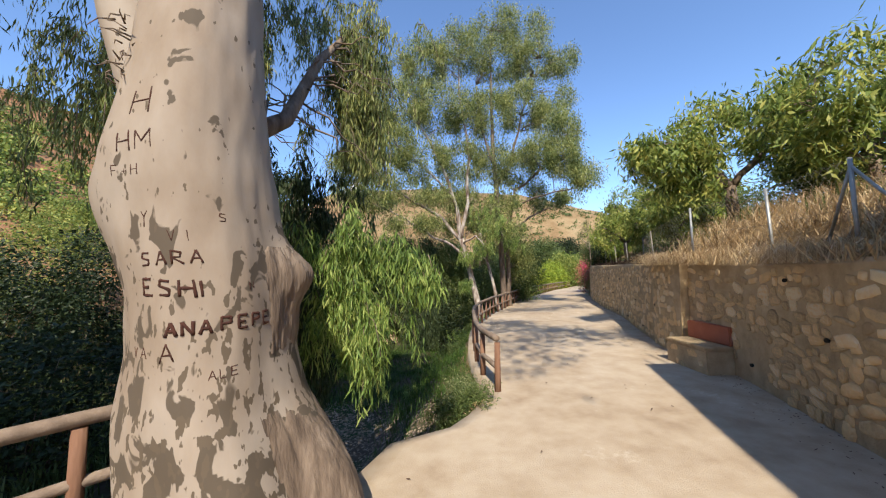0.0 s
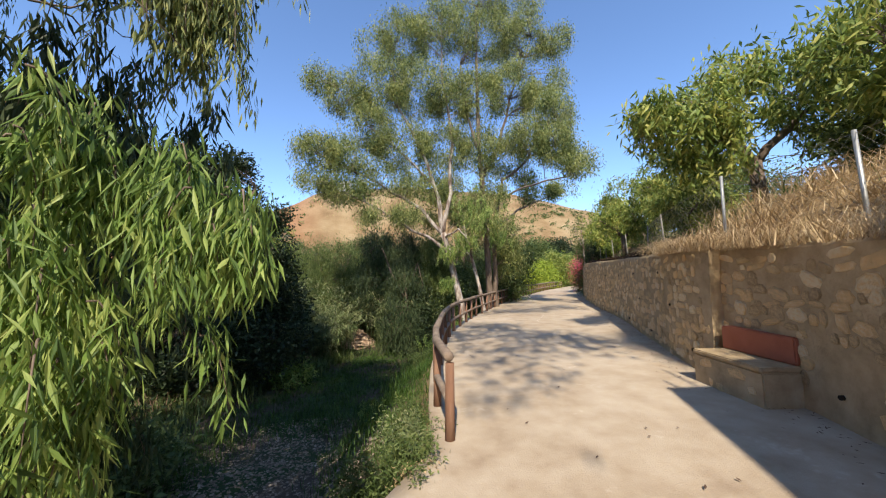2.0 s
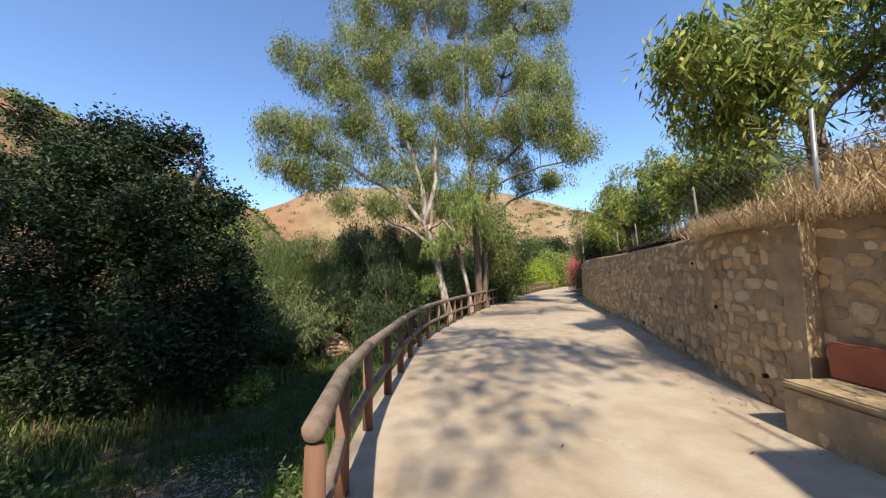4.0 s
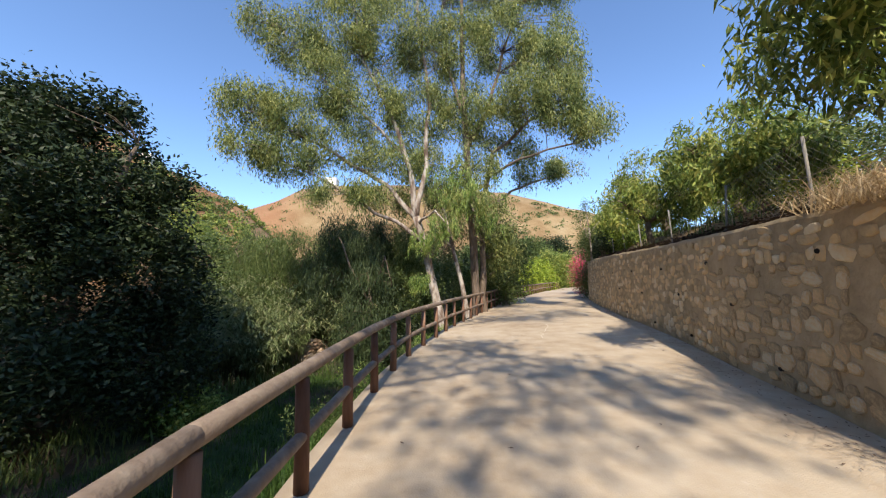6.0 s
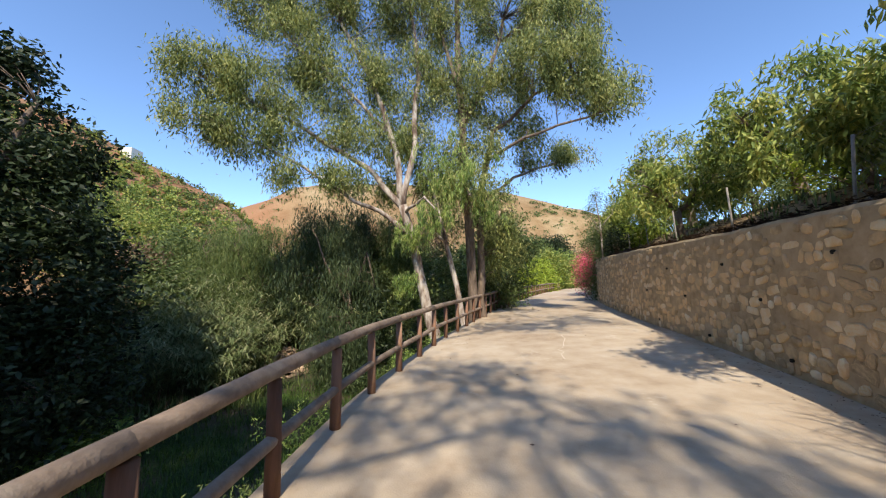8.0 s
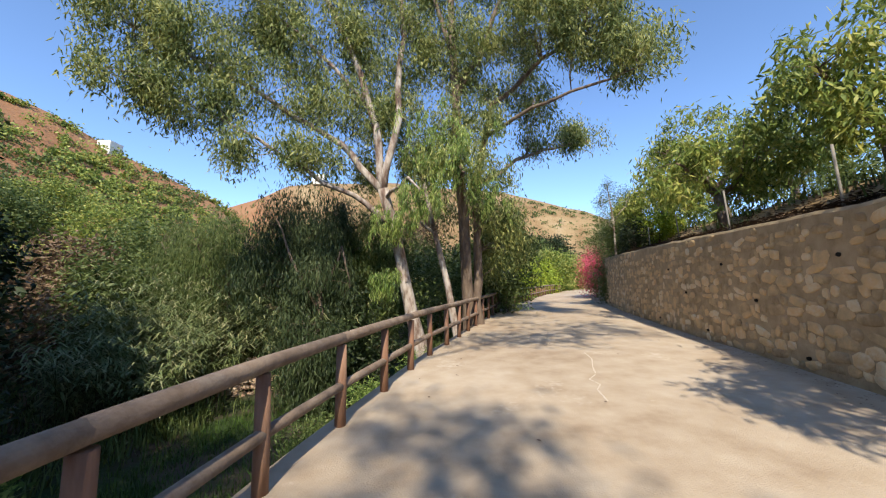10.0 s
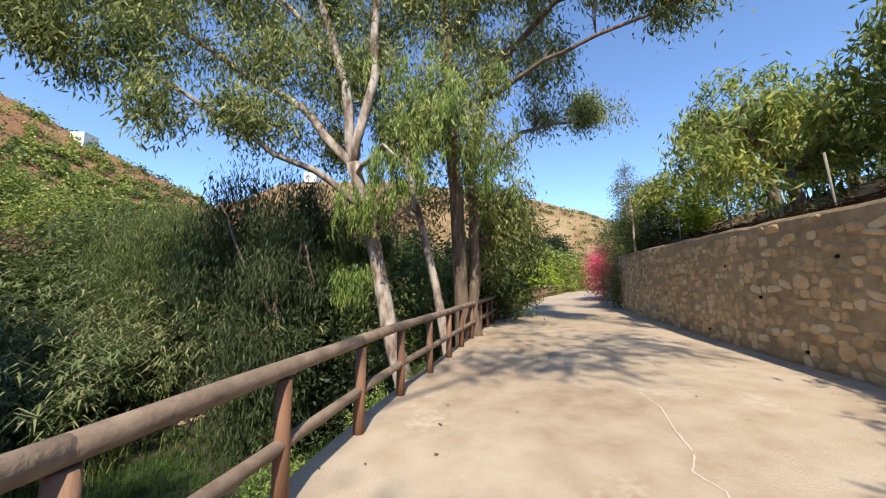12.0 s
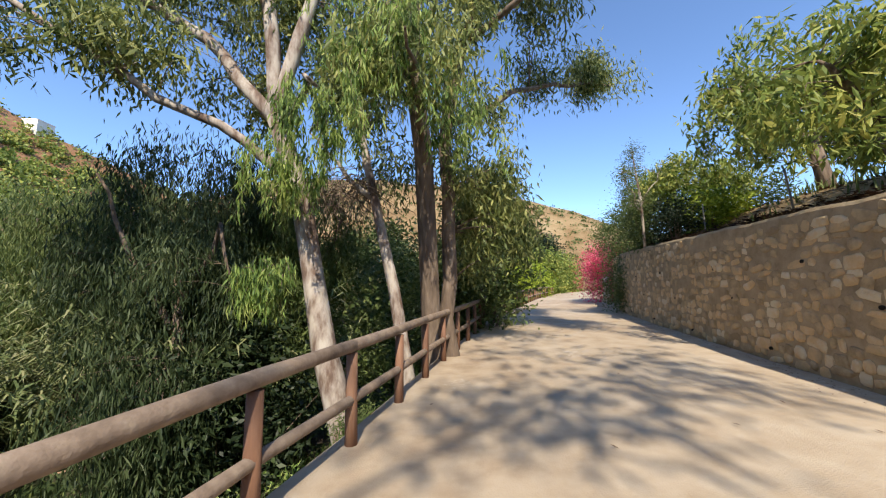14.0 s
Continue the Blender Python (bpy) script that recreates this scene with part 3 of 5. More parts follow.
old = empty("old_gum_tree", (-1.56, 2.43, 0), "huge pale gum tree with carved letters on its flaking trunk", "tree")
V, F = [], []
S, Z = 96, [-0.6 + 0.06 * i for i in range(88)]
for z in Z:
    c = trunk_c(z)
    for k in range(S):
        a = 2 * math.pi * k / S
        r = trunk_r(a, z)
        V.append((c.x + r * math.cos(a) + 1.56, c.y + r * math.sin(a) - 2.43, z))
for j in range(len(Z) - 1):
    for k in range(S):
        a, b = j * S + k, j * S + (k + 1) % S
        F.append((a, b, b + S, a + S))


def old_bark():
    m = material("old_gum_bark", [(0.19, 0.14, 0.10), (0.27, 0.215, 0.165), (0.33, 0.28, 0.23), (0.29, 0.255, 0.215)], 1.8, 0.8, 0.35, 9, stretch=(1, 1, 0.45), large=0.3, bdist=0.012)
    nt = m.node_tree
    N, L = nt.nodes, nt.links
    p = N["Principled BSDF"]
    base = p.inputs["Base Color"].links[0].from_socket
    geo = N.new("ShaderNodeTexCoord")
    sep = N.new("ShaderNodeSeparateXYZ")
    L.new(geo.outputs["Object"], sep.inputs[0])
    mp = N.new("ShaderNodeMapping")
    mp.inputs["Scale"].default_value = (1, 1, 0.6)
    L.new(geo.outputs["Object"], mp.inputs[0])
    ns = N.new("ShaderNodeTexNoise")
    ns.inputs["Scale"].default_value, ns.inputs["Detail"].default_value, ns.inputs["Distortion"].default_value = 7.0, 3, 0.6
    L.new(mp.outputs[0], ns.inputs["Vector"])
    hz = N.new("ShaderNodeMapRange")
    L.new(sep.outputs[2], hz.inputs[0])
    hz.inputs[1].default_value, hz.inputs[2].default_value, hz.inputs[3].default_value, hz.inputs[4].default_value = 0.2, 2.5, 0.485, 0.645
    sb = N.new("ShaderNodeMath")
    sb.operation = "SUBTRACT"
    L.new(ns.outputs[0], sb.inputs[0])
    L.new(hz.outputs[0], sb.inputs[1])
    st = N.new("ShaderNodeMapRange")
    L.new(sb.outputs[0], st.inputs[0])
    st.inputs[1].default_value, st.inputs[2].default_value = 0.0, 0.02
    mx = N.new("ShaderNodeMix")
    mx.data_type = "RGBA"
    L.new(st.outputs[0], mx.inputs["Factor"])
    L.new(base, mx.inputs["A"])
    mx.inputs["B"].default_value = (0.095, 0.075, 0.055, 1)
    n3 = N.new("ShaderNodeTexNoise")
    n3.inputs["Scale"].default_value, n3.inputs["Detail"].default_value = 22.0, 2
    m3 = N.new("ShaderNodeMapping")
    m3.inputs["Scale"].default_value = (1, 1, 0.45)
    L.new(geo.outputs["Object"], m3.inputs[0])
    L.new(m3.outputs[0], n3.inputs["Vector"])
    h3 = N.new("ShaderNodeMapRange")
    L.new(sep.outputs[2], h3.inputs[0])
    h3.inputs[1].default_value, h3.inputs[2].default_value, h3.inputs[3].default_value, h3.inputs[4].default_value = 1.0, 2.9, 0.585, 0.70
    s3 = N.new("ShaderNodeMath")
    s3.operation = "SUBTRACT"
    L.new(n3.outputs[0], s3.inputs[0])
    L.new(h3.outputs[0], s3.inputs[1])
    r3 = N.new("ShaderNodeMapRange")
    L.new(s3.outputs[0], r3.inputs[0])
    r3.inputs[1].default_value, r3.inputs[2].default_value = 0.0, 0.02
    x3 = N.new("ShaderNodeMix")
    x3.data_type = "RGBA"
    L.new(r3.outputs[0], x3.inputs["Factor"])
    L.new(mx.outputs["Result"], x3.inputs["A"])
    x3.inputs["B"].default_value = (0.11, 0.085, 0.06, 1)
    L.new(x3.outputs["Result"], p.inputs["Base Color"])
    return m


M_OLD = old_bark()
put("trunk", mesh_from(V, F, M_OLD), old)

def bark_shell(name, a0, a1, z0, z1, off, mat, seed):
    """A ragged slab of rough bark lying on the trunk."""
    V, F, idx = [], [], {}
    na, nz = 44, 48
    for j in range(nz + 1):
        for i in range(na + 1):
            u, w = i / na, j / nz
            a, z = a0 + (a1 - a0) * u, z0 + (z1 - z0) * w
            e = min(u, 1 - u, w * 1.2 if z0 > 0 else 1, 1 - w) * 4
            e += 0.55 * noise.noise((a * 5, z * 4, seed))
            k = off * min(max(e, -0.3), 1) + (0.016 * noise.noise((a * 16, z * 3.5, seed)) + 0.008 * noise.noise((a * 40, z * 12, seed))) * (1 if e > 0 else 0)
            if e < -0.02:
                k = -0.02
            c, rr = trunk_c(z), trunk_r(a, z) + k
            V.append((c.x + rr * math.cos(a) + 1.56, c.y + rr * math.sin(a) - 2.43, z))
    for j in range(nz):
        for i in range(na):
            q = j * (na + 1) + i
            F.append((q, q + 1, q + na + 2, q + na + 1))
    put(name, mesh_from(V, F, mat), old, "rough grey-brown bark")


bark_shell("loose_bark", -0.62, 0.9, -0.5, 0.95, 0.028, M_BARKD, 3)
bark_shell("loose_bark", -0.35, 0.75, 1.3, 2.0, 0.02, M_BARKD, 8)
r = random.Random(12)
shreds = []
for k in range(22):
    p = Vector((-1.93 + r.gauss(0, 0.03), 1.98 + r.gauss(0, 0.03), 3.42 - k * 0.022)) - Vector((-1.56, 2.43, 0))
    q = p + Vector((r.uniform(-0.16, 0.10), r.uniform(-0.1, 0.02), r.uniform(-0.10, 0.08)))
    shreds.append(tube([p, p.lerp(q, 0.5) + Vector((0, -0.02, 0.01)), q], [0.006, 0.004, 0.002], 4))
put("bark_shred", mesh_from(*merge(shreds), M_BARKD), old, kind="stuff")

# hanging willowy branches of the old tree
rng = np.random.default_rng(11)
o = Vector((-1.56, 2.43, 0))


def hanging(name, starts, n, length, leafm, seed, droop=1.0, per=26, leaf=0.11, width=0.02, parent=old):
    """Drooping strands from points, with leaves along them."""
    r = random.Random(seed)
    g = np.random.default_rng(seed)
    tw, C = [], []
    for s, spread in starts:
        for _ in range(n):
            a = Vector(s) + Vector((r.gauss(0, spread[0]), r.gauss(0, spread[1]), r.gauss(0, spread[2])))
            L = length * r.uniform(0.5, 1.2)
            out = Vector((r.uniform(-1, 1), r.uniform(-1, 1), 0)) * 0.35 * L
            pts = [a + out * t + Vector((0, 0, 0.25 * L * t - L * t * t)) for t in (0, 0.25, 0.5, 0.75, 1)]
            tw.append(tube([p - o for p in pts], [0.006, 0.005, 0.004, 0.003, 0.002], 4))
            for t in np.linspace(0.1, 1, 7):
                i = min(int(t * 4), 3)
                C.append(pts[i].lerp(pts[i + 1], t * 4 - i) - o)
    put("twig", mesh_from(*merge(tw), M_BARKD), parent, kind="stuff")
    v, f = leaves(g, [tuple(c) for c in C], per // 4, 0.045, leaf, width, droop)
    put(name, mesh_from(v, f, leafm, True), parent)


hanging("crown", [((-0.80, 3.45, 2.2), (0.18, 0.14, 0.13)), ((-1.1, 3.5, 2.0), (0.22, 0.18, 0.2)), ((-0.46, 3.55, 1.98), (0.08, 0.08, 0.08)), ((-0.28, 3.45, 1.85), (0.09, 0.09, 0.08)), ((-0.72, 3.35, 1.3), (0.14, 0.1, 0.18)), ((-1.15, 3.5, 1.35), (0.22, 0.2, 0.22)), ((-0.95, 3.4, 1.65), (0.3, 0.15, 0.2))], 16, 0.42, M_EUCN, 21, droop=1.3, per=44, leaf=0.12, width=0.016)
hanging("crown", [((-1.95, 4.4, 2.7), (0.4, 0.3, 0.3)), ((-2.5, 4.5, 2.0), (0.45, 0.4, 0.5)), ((-1.9, 4.1, 1.2), (0.3, 0.3, 0.4)), ((-3.1, 4.8, 3.0), (0.5, 0.4, 0.4)), ((-2.8, 4.6, 1.0), (0.45, 0.3, 0.5))], 75, 0.65, M_WILLOW, 22, droop=1.6, per=40, leaf=0.13, width=0.022)
hanging("crown", [((-2.9, 4.3, 4.9), (0.7, 0.3, 0.3)), ((-1.1, 4.2, 4.75), (0.2, 0.2, 0.3)), ((-3.9, 4.0, 4.5), (0.7, 0.4, 0.4)), ((-1.8, 4.2, 5.4), (0.6, 0.3, 0.4)), ((-1.05, 4.3, 4.25), (0.2, 0.2, 0.25)), ((-1.0, 4.3, 3.75), (0.13, 0.13, 0.2)), ((-3.4, 3.5, 3.7), (0.4, 0.4, 0.4))], 60, 0.75, M_EUC, 23, droop=1.8, per=40, width=0.016)
for l in ([(-1.5, 2.5, 2.85, 0.09), (-1.38, 2.95, 3.2, 0.065), (-1.32, 3.6, 4.2, 0.045), (-1.0, 4.4, 5.3, 0.02)], [(-1.8, 2.4, 2.3, 0.24), (-1.98, 2.38, 2.9, 0.21), (-2.28, 2.4, 3.7, 0.19), (-2.7, 2.5, 5.0, 0.17), (-3.6, 2.6, 8, 0.1)],
          [(-1.9, 2.8, 2.5, 0.05), (-2.2, 4.0, 3.4, 0.035), (-2.6, 5.0, 4.6, 0.02)]):
    pts = [Vector(p[:3]) - o for p in l]
    put("limb", mesh_from(*tube(pts, [p[3] for p in l], 12, 4, 0.1), M_OLD if l[0][3] > 0.2 else M_BARKD), old)

# drooping boughs on the lane side of the two tall gum trees, sunlight painted as paler leaves
o = Vector(G1)
hanging("bough", [((1.45, 19.5, 3.1), (0.28, 0.2, 0.2)), ((2.1, 18.6, 3.5), (0.25, 0.3, 0.22)), ((1.3, 19.4, 1.55), (0.16, 0.15, 0.1))], 26, 0.6, M_EUCN, 41, droop=1.5, per=40, leaf=0.14, width=0.022, parent=hang_tree)
hanging("bough", [((2.8, 18.9, 4.5), (0.4, 0.4, 0.3)), ((3.3, 18.6, 4.9), (0.4, 0.4, 0.3)), ((2.5, 19.0, 5.4), (0.4, 0.35, 0.3)), ((4.0, 19.2, 4.1), (0.3, 0.3, 0.4))], 18, 0.7, M_EUCN, 42, droop=1.5, per=40, leaf=0.15, width=0.024, parent=hang_tree)
o = Vector((-1.56, 2.43, 0))
r = random.Random(5)
tw = []
for a0, a1, n in (((-1.38, 2.95, 3.2), (-1.32, 3.6, 4.2), 12), ((-1.32, 3.6, 4.2), (-1.0, 4.4, 5.3), 14), ((-2.2, 4.0, 3.4), (-2.6, 5.0, 4.6), 10)):
    for _ in range(n):
        p = Vector(a0).lerp(Vector(a1), r.random()) - o
        L = r.uniform(0.5, 1.3)
        q = p + Vector((r.uniform(-0.4, 1), r.uniform(-0.3, 0.8), r.uniform(-0.5, 0.4))) * L
        tw.append(tube(bend(p, q, 6, 0.06, 0.5, r), [0.013, 0.011, 0.009, 0.007, 0.005, 0.004, 0.002], 4))
put("twig", mesh_from(*merge(tw), M_BARKD), old, kind="stuff")

# unseen upper crown, added to cast shade on the lane and ravine
g = np.random.default_rng(31)
shade_blobs = []
for c, rad, n in (((0.9, 2.7, 9.0), (0.9, 1.1, 0.7), 42), ((2.3, 3.9, 9.0), (1.0, 0.9, 0.7), 42), ((2.7, 2.2, 9.2), (1.2, 0.8, 0.7), 42), ((1.7, 5.0, 9.0), (0.8, 0.5, 0.5), 22), ((3.4, 1.5, 9.2), (0.8, 0.5, 0.5), 22), ((0.7, 0.4, 9.0), (0.6, 0.6, 0.5), 12), ((2.0, 0.9, 9.3), (0.9, 0.5, 0.5), 20), ((0.6, -1.9, 9.0), (0.5, 0.5, 0.4), 7), ((1.3, -0.7, 9.0), (0.6, 0.4, 0.4), 9),
                  ((2.5, 5.7, 13.0), (0.8, 0.7, 0.5), 24), ((3.9, 6.0, 13.0), (1.0, 0.7, 0.6), 30), ((5.3, 6.4, 13.0), (1.0, 0.6, 0.6), 30), ((5.6, 7.5, 13.2), (0.8, 0.6, 0.5), 20), ((3.6, 8.2, 13.4), (0.9, 0.4, 0.4), 14), ((4.6, 10.4, 13.6), (1.2, 0.4, 0.4), 16),
                  ((-3.4, 2.4, 9.4), (2.0, 2.4, 1.6), 110), ((-7.0, -2.4, 8.0), (3.0, 2.5, 1.5), 240), ((-6.0, 0.5, 8.5), (3.2, 3.2, 2.4), 150), ((-4.5, 2.0, 12.0), (3.6, 3.6, 2.4), 150), ((-9.5, -1.0, 7.4), (3.4, 3.0, 2.0), 240), ((-4.6, 5.2, 11.0), (2.0, 1.6, 0.8), 34), ((-8.8, 4.6, 11.0), (3.0, 2.4, 1.2), 80)):
    if c[0] > 0 and c[2] < 10:
        c = (c[0] - 0.43, c[1] - 4.8, c[2] + 5.0)
    shade_blobs.append(blob_points(g, np.array(c) - np.array(o), rad, int(n * (0.2 if c[2] > 12.5 else 1.0))))
v, f = leaves(g, np.concatenate(shade_blobs), 56, 0.36, 0.3, 0.09, 0.6)
put("crown", mesh_from(v, f, M_EUC, True), old)
# limbs up to the added crown, mostly out of view
for l in ([(-1.5, 2.6, 4.4, 0.33), (-1.8, 2.2, 7.0, 0.26), (-2.8, 1.8, 10.0, 0.16), (-3.6, 2.0, 13.0, 0.05)], [(-3.6, 2.6, 8, 0.1), (-5.6, 1.4, 9, 0.08), (-8.0, -0.6, 8.0, 0.03)], [(-1.8, 2.2, 7.0, 0.12), (-0.6, 2.4, 8.4, 0.05), (2.3, 3.0, 9.1, 0.025), (3.6, 2.0, 9.4, 0.01)], [(-2.6, 1.8, 9.4, 0.12), (0.2, 4.0, 12.0, 0.05), (3.4, 6.0, 13.0, 0.035), (5.4, 7.0, 13.2, 0.015)], [(-2.8, 1.8, 10.0, 0.12), (-4.2, 5.0, 11.0, 0.07), (-8.0, 4.8, 11.2, 0.03)]):
    put("limb", mesh_from(*tube([Vector(p[:3]) - o for p in l], [p[3] for p in l], 12, 4, 0.1), M_OLD), old)

# ---------- broad tree, darkened in colour for its shade, and ravine growth ---
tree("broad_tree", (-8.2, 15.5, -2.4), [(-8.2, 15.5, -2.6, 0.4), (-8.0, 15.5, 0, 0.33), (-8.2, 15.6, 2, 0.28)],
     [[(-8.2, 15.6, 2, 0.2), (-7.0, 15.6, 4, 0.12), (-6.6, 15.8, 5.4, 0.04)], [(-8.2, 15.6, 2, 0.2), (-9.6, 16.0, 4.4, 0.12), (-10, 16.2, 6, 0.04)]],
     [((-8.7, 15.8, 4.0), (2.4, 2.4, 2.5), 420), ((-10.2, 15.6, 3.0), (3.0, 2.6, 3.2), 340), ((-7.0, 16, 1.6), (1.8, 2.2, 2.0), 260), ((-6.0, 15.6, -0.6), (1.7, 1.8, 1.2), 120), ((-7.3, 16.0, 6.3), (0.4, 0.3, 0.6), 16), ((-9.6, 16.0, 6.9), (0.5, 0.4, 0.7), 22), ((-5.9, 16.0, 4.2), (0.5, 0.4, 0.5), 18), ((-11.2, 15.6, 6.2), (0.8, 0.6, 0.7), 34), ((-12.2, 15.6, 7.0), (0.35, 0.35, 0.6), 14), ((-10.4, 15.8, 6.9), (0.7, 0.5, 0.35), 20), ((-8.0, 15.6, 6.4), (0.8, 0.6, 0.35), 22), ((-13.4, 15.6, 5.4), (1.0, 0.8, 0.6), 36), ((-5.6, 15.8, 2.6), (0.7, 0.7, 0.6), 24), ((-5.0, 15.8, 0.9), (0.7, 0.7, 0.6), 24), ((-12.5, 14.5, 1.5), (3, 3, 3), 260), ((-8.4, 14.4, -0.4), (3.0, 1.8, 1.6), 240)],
     M_DARK, M_BARKD, "dense broad-leaved tree filling the ravine, shade painted into its dark leaves", seed=9, per=74, spread=0.22, length=0.15, width=0.07, droop=0.1, twigs=0.3, gap=1.2)

# shrubs and small trees behind and below the railing
BUSHES = (
    (-1.0, 24.5, 2.6, 2.0, 3.2, M_BUSH, "leafy green thicket on the ravine floor"), (-5.0, 27.5, 2.6, 2.0, 2.9, M_BUSH, "leafy green thicket on the ravine floor"),
    # M_DARK paints the shade under the gum trees into this bush
    (-0.4, 22.0, 2.0, 1.4, 2.0, M_DARK, "green bush below the gum trees, shade painted into its dark leaves"), (3.2, 25.0, 2.2, 1.8, 3.0, M_BUSH, "leafy bush behind the gum trees"),
    (5.6, 24.9, 1.5, 1.3, 2.6, M_BUSH, "leafy bush behind the gum trees"), 
    (-9.0, 29.0, 3.0, 2.4, 1.9, M_BUSH, "rounded scrub on the ravine slope"), (-3.0, 31, 3.2, 2.4, 3.2, M_BUSH, "rounded scrub on the ravine slope"),
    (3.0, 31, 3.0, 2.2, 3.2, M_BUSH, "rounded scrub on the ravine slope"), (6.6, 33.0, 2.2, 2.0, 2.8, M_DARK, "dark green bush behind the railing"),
    (-11.5, 22, 2.2, 2.2, 1.8, M_RUSSET, "dry brown shrub on the slope"), (-13.5, 33, 3.4, 2.6, 2.0, M_BUSH, "rounded scrub on the ravine slope"), (-17, 30, 3.4, 2.6, 1.6, M_MANGO, "fresh green tree on the slope"),
    (12.6, 43.4, 1.8, 1.6, 2.6, M_LIME, "bright yellow-green bush behind the railing"), (14.6, 45.8, 2.0, 1.8, 2.8, M_LIME, "bright yellow-green bush behind the railing"),
    (18.0, 51.5, 2.4, 2.0, 3.6, M_MANGO, "fresh green tree behind the railing"), (21.5, 55.0, 2.6, 2.2, 3.6, M_MANGO, "fresh green tree behind the railing"),
    (6.5, 43, 3.4, 2.4, 3.8, M_BUSH, "rounded scrub beyond the lane"), (0.5, 42, 4, 3, 4.2, M_BUSH, "rounded scrub on the slope"), (-7, 41, 4, 3, 4.2, M_BUSH, "rounded scrub on the slope"),
    (17.5, 60, 4, 3, 4.6, M_BUSH, "dark green tree beyond the lane"), (24, 66, 4, 3, 5.0, M_DARK, "dark green tree beyond the lane"), (10, 56, 4, 3, 4.5, M_BUSH, "rounded scrub beyond the lane"),
    # the bank's shade is put into the thickets' leaf colour
    (-14, 10, 3, 3, 2.6, M_DARK, "thicket on the shaded ravine bank, shade painted into its dark leaves"), (-9.0, 7.5, 2.2, 2.0, 1.5, M_DARK, "thicket on the shaded ravine bank, shade painted into its dark leaves"), (-5.4, 8.4, 1.3, 1.2, 0.8, M_BUSH, "leafy bush on the shaded ravine floor"),
    (-12, 5, 3, 2.6, 2.4, M_DARK, "thicket on the shaded ravine bank, shade painted into its dark leaves"), (-19, 16, 3, 3, 2.4, M_MANGO, "green bush on the dry slope"), (-24, 22, 2.4, 2.4, 2.0, M_MANGO, "green bush on the dry slope"), (-17, 12, 2, 2, 1.8, M_BUSH, "green bush on the dry slope"))
for k, (x, y, rx, ry, rz, mat, lab) in enumerate(BUSHES):
    far = 1 + 0.03 * max(0, y - 20)
    shrub("bush", (x, y), (rx, ry, rz), mat, lab, 100 + k, n=int(70 + 16 * rx * rz), per=60, length=0.15 * far, width=0.06 * far, category="bush", spread=0.26 * far ** 0.5)
for k, (x, y, rx, top, mat, lab) in enumerate(((-16.2, 31.4, 2.6, 6.4, M_MANGO, "fresh green tree on the slope"), (-12.4, 29.0, 2.4, 5.0, M_BUSH, "leafy green tree on the ravine slope"), (-20.5, 30.0, 2.4, 7.2, M_BUSH, "leafy green tree on the ravine slope"), (-12.2, 25.0, 1.7, 3.6, M_RUSSET, "dry russet shrub on the slope"), (-24.5, 36.0, 2.6, 9.0, M_MANGO, "fresh green tree on the slope"), (-9.8, 24.0, 1.5, 2.6, M_BUSH, "leafy green tree on the ravine slope"))):
    shrub("bush", (x, y), (rx, rx * 0.8, max(0.8, (top - land(x, y)) / 1.95)), mat, lab, 320 + k, n=int(90 + 34 * rx), per=60, length=0.2, width=0.08, category="bush", spread=0.32)
shrub("bush", (-5.1, 16.1), (0.85, 0.7, 0.5), M_EUCN, "bright green leafy bush on the grassy ravine floor", 300, n=60, per=30, length=0.14, width=0.07)

for i, (x, y, rx, top) in enumerate(((-2.0, 23.4, 1.8, 4.9), (-6.2, 25.8, 1.8, 4.3), (0.4, 24.6, 1.5, 4.4), (-1.0, 21.4, 1.05, 2.3), (-8.6, 27.2, 2.0, 4.6), (-3.4, 28.6, 2.2, 5.2))):
    zg = land(x, y)
    tree("willow_tree", (x, y, zg), [(x, y, zg - 0.2, 0.12), (x + 0.1, y, 0.0, 0.09), (x - 0.1, y + 0.1, 2.0, 0.07)], [[(x, y, 0.5, 0.06), (x - 0.8, y - 0.2, 2.2, 0.04), (x - 1.3, y - 0.3, 3.4, 0.02)], [(x, y + 0.1, 1.0, 0.06), (x + 0.7, y, 2.6, 0.04), (x + 1.0, y, top - 1.0, 0.02)]],
         [((x, y, top - 1.3), (rx, rx * 0.8, 1.2), 130), ((x - 0.3, y - 0.4, top - 3.2), (rx * 1.1, rx * 0.8, 1.6), 170)], M_WILLOW if i in (0, 3) else M_BUSH, M_BARKD, "dusky green willowy tree with drooping leaves in the ravine", seed=70 + i, per=70, spread=0.2, length=0.2, width=0.03, droop=1.3, gap=1.3)

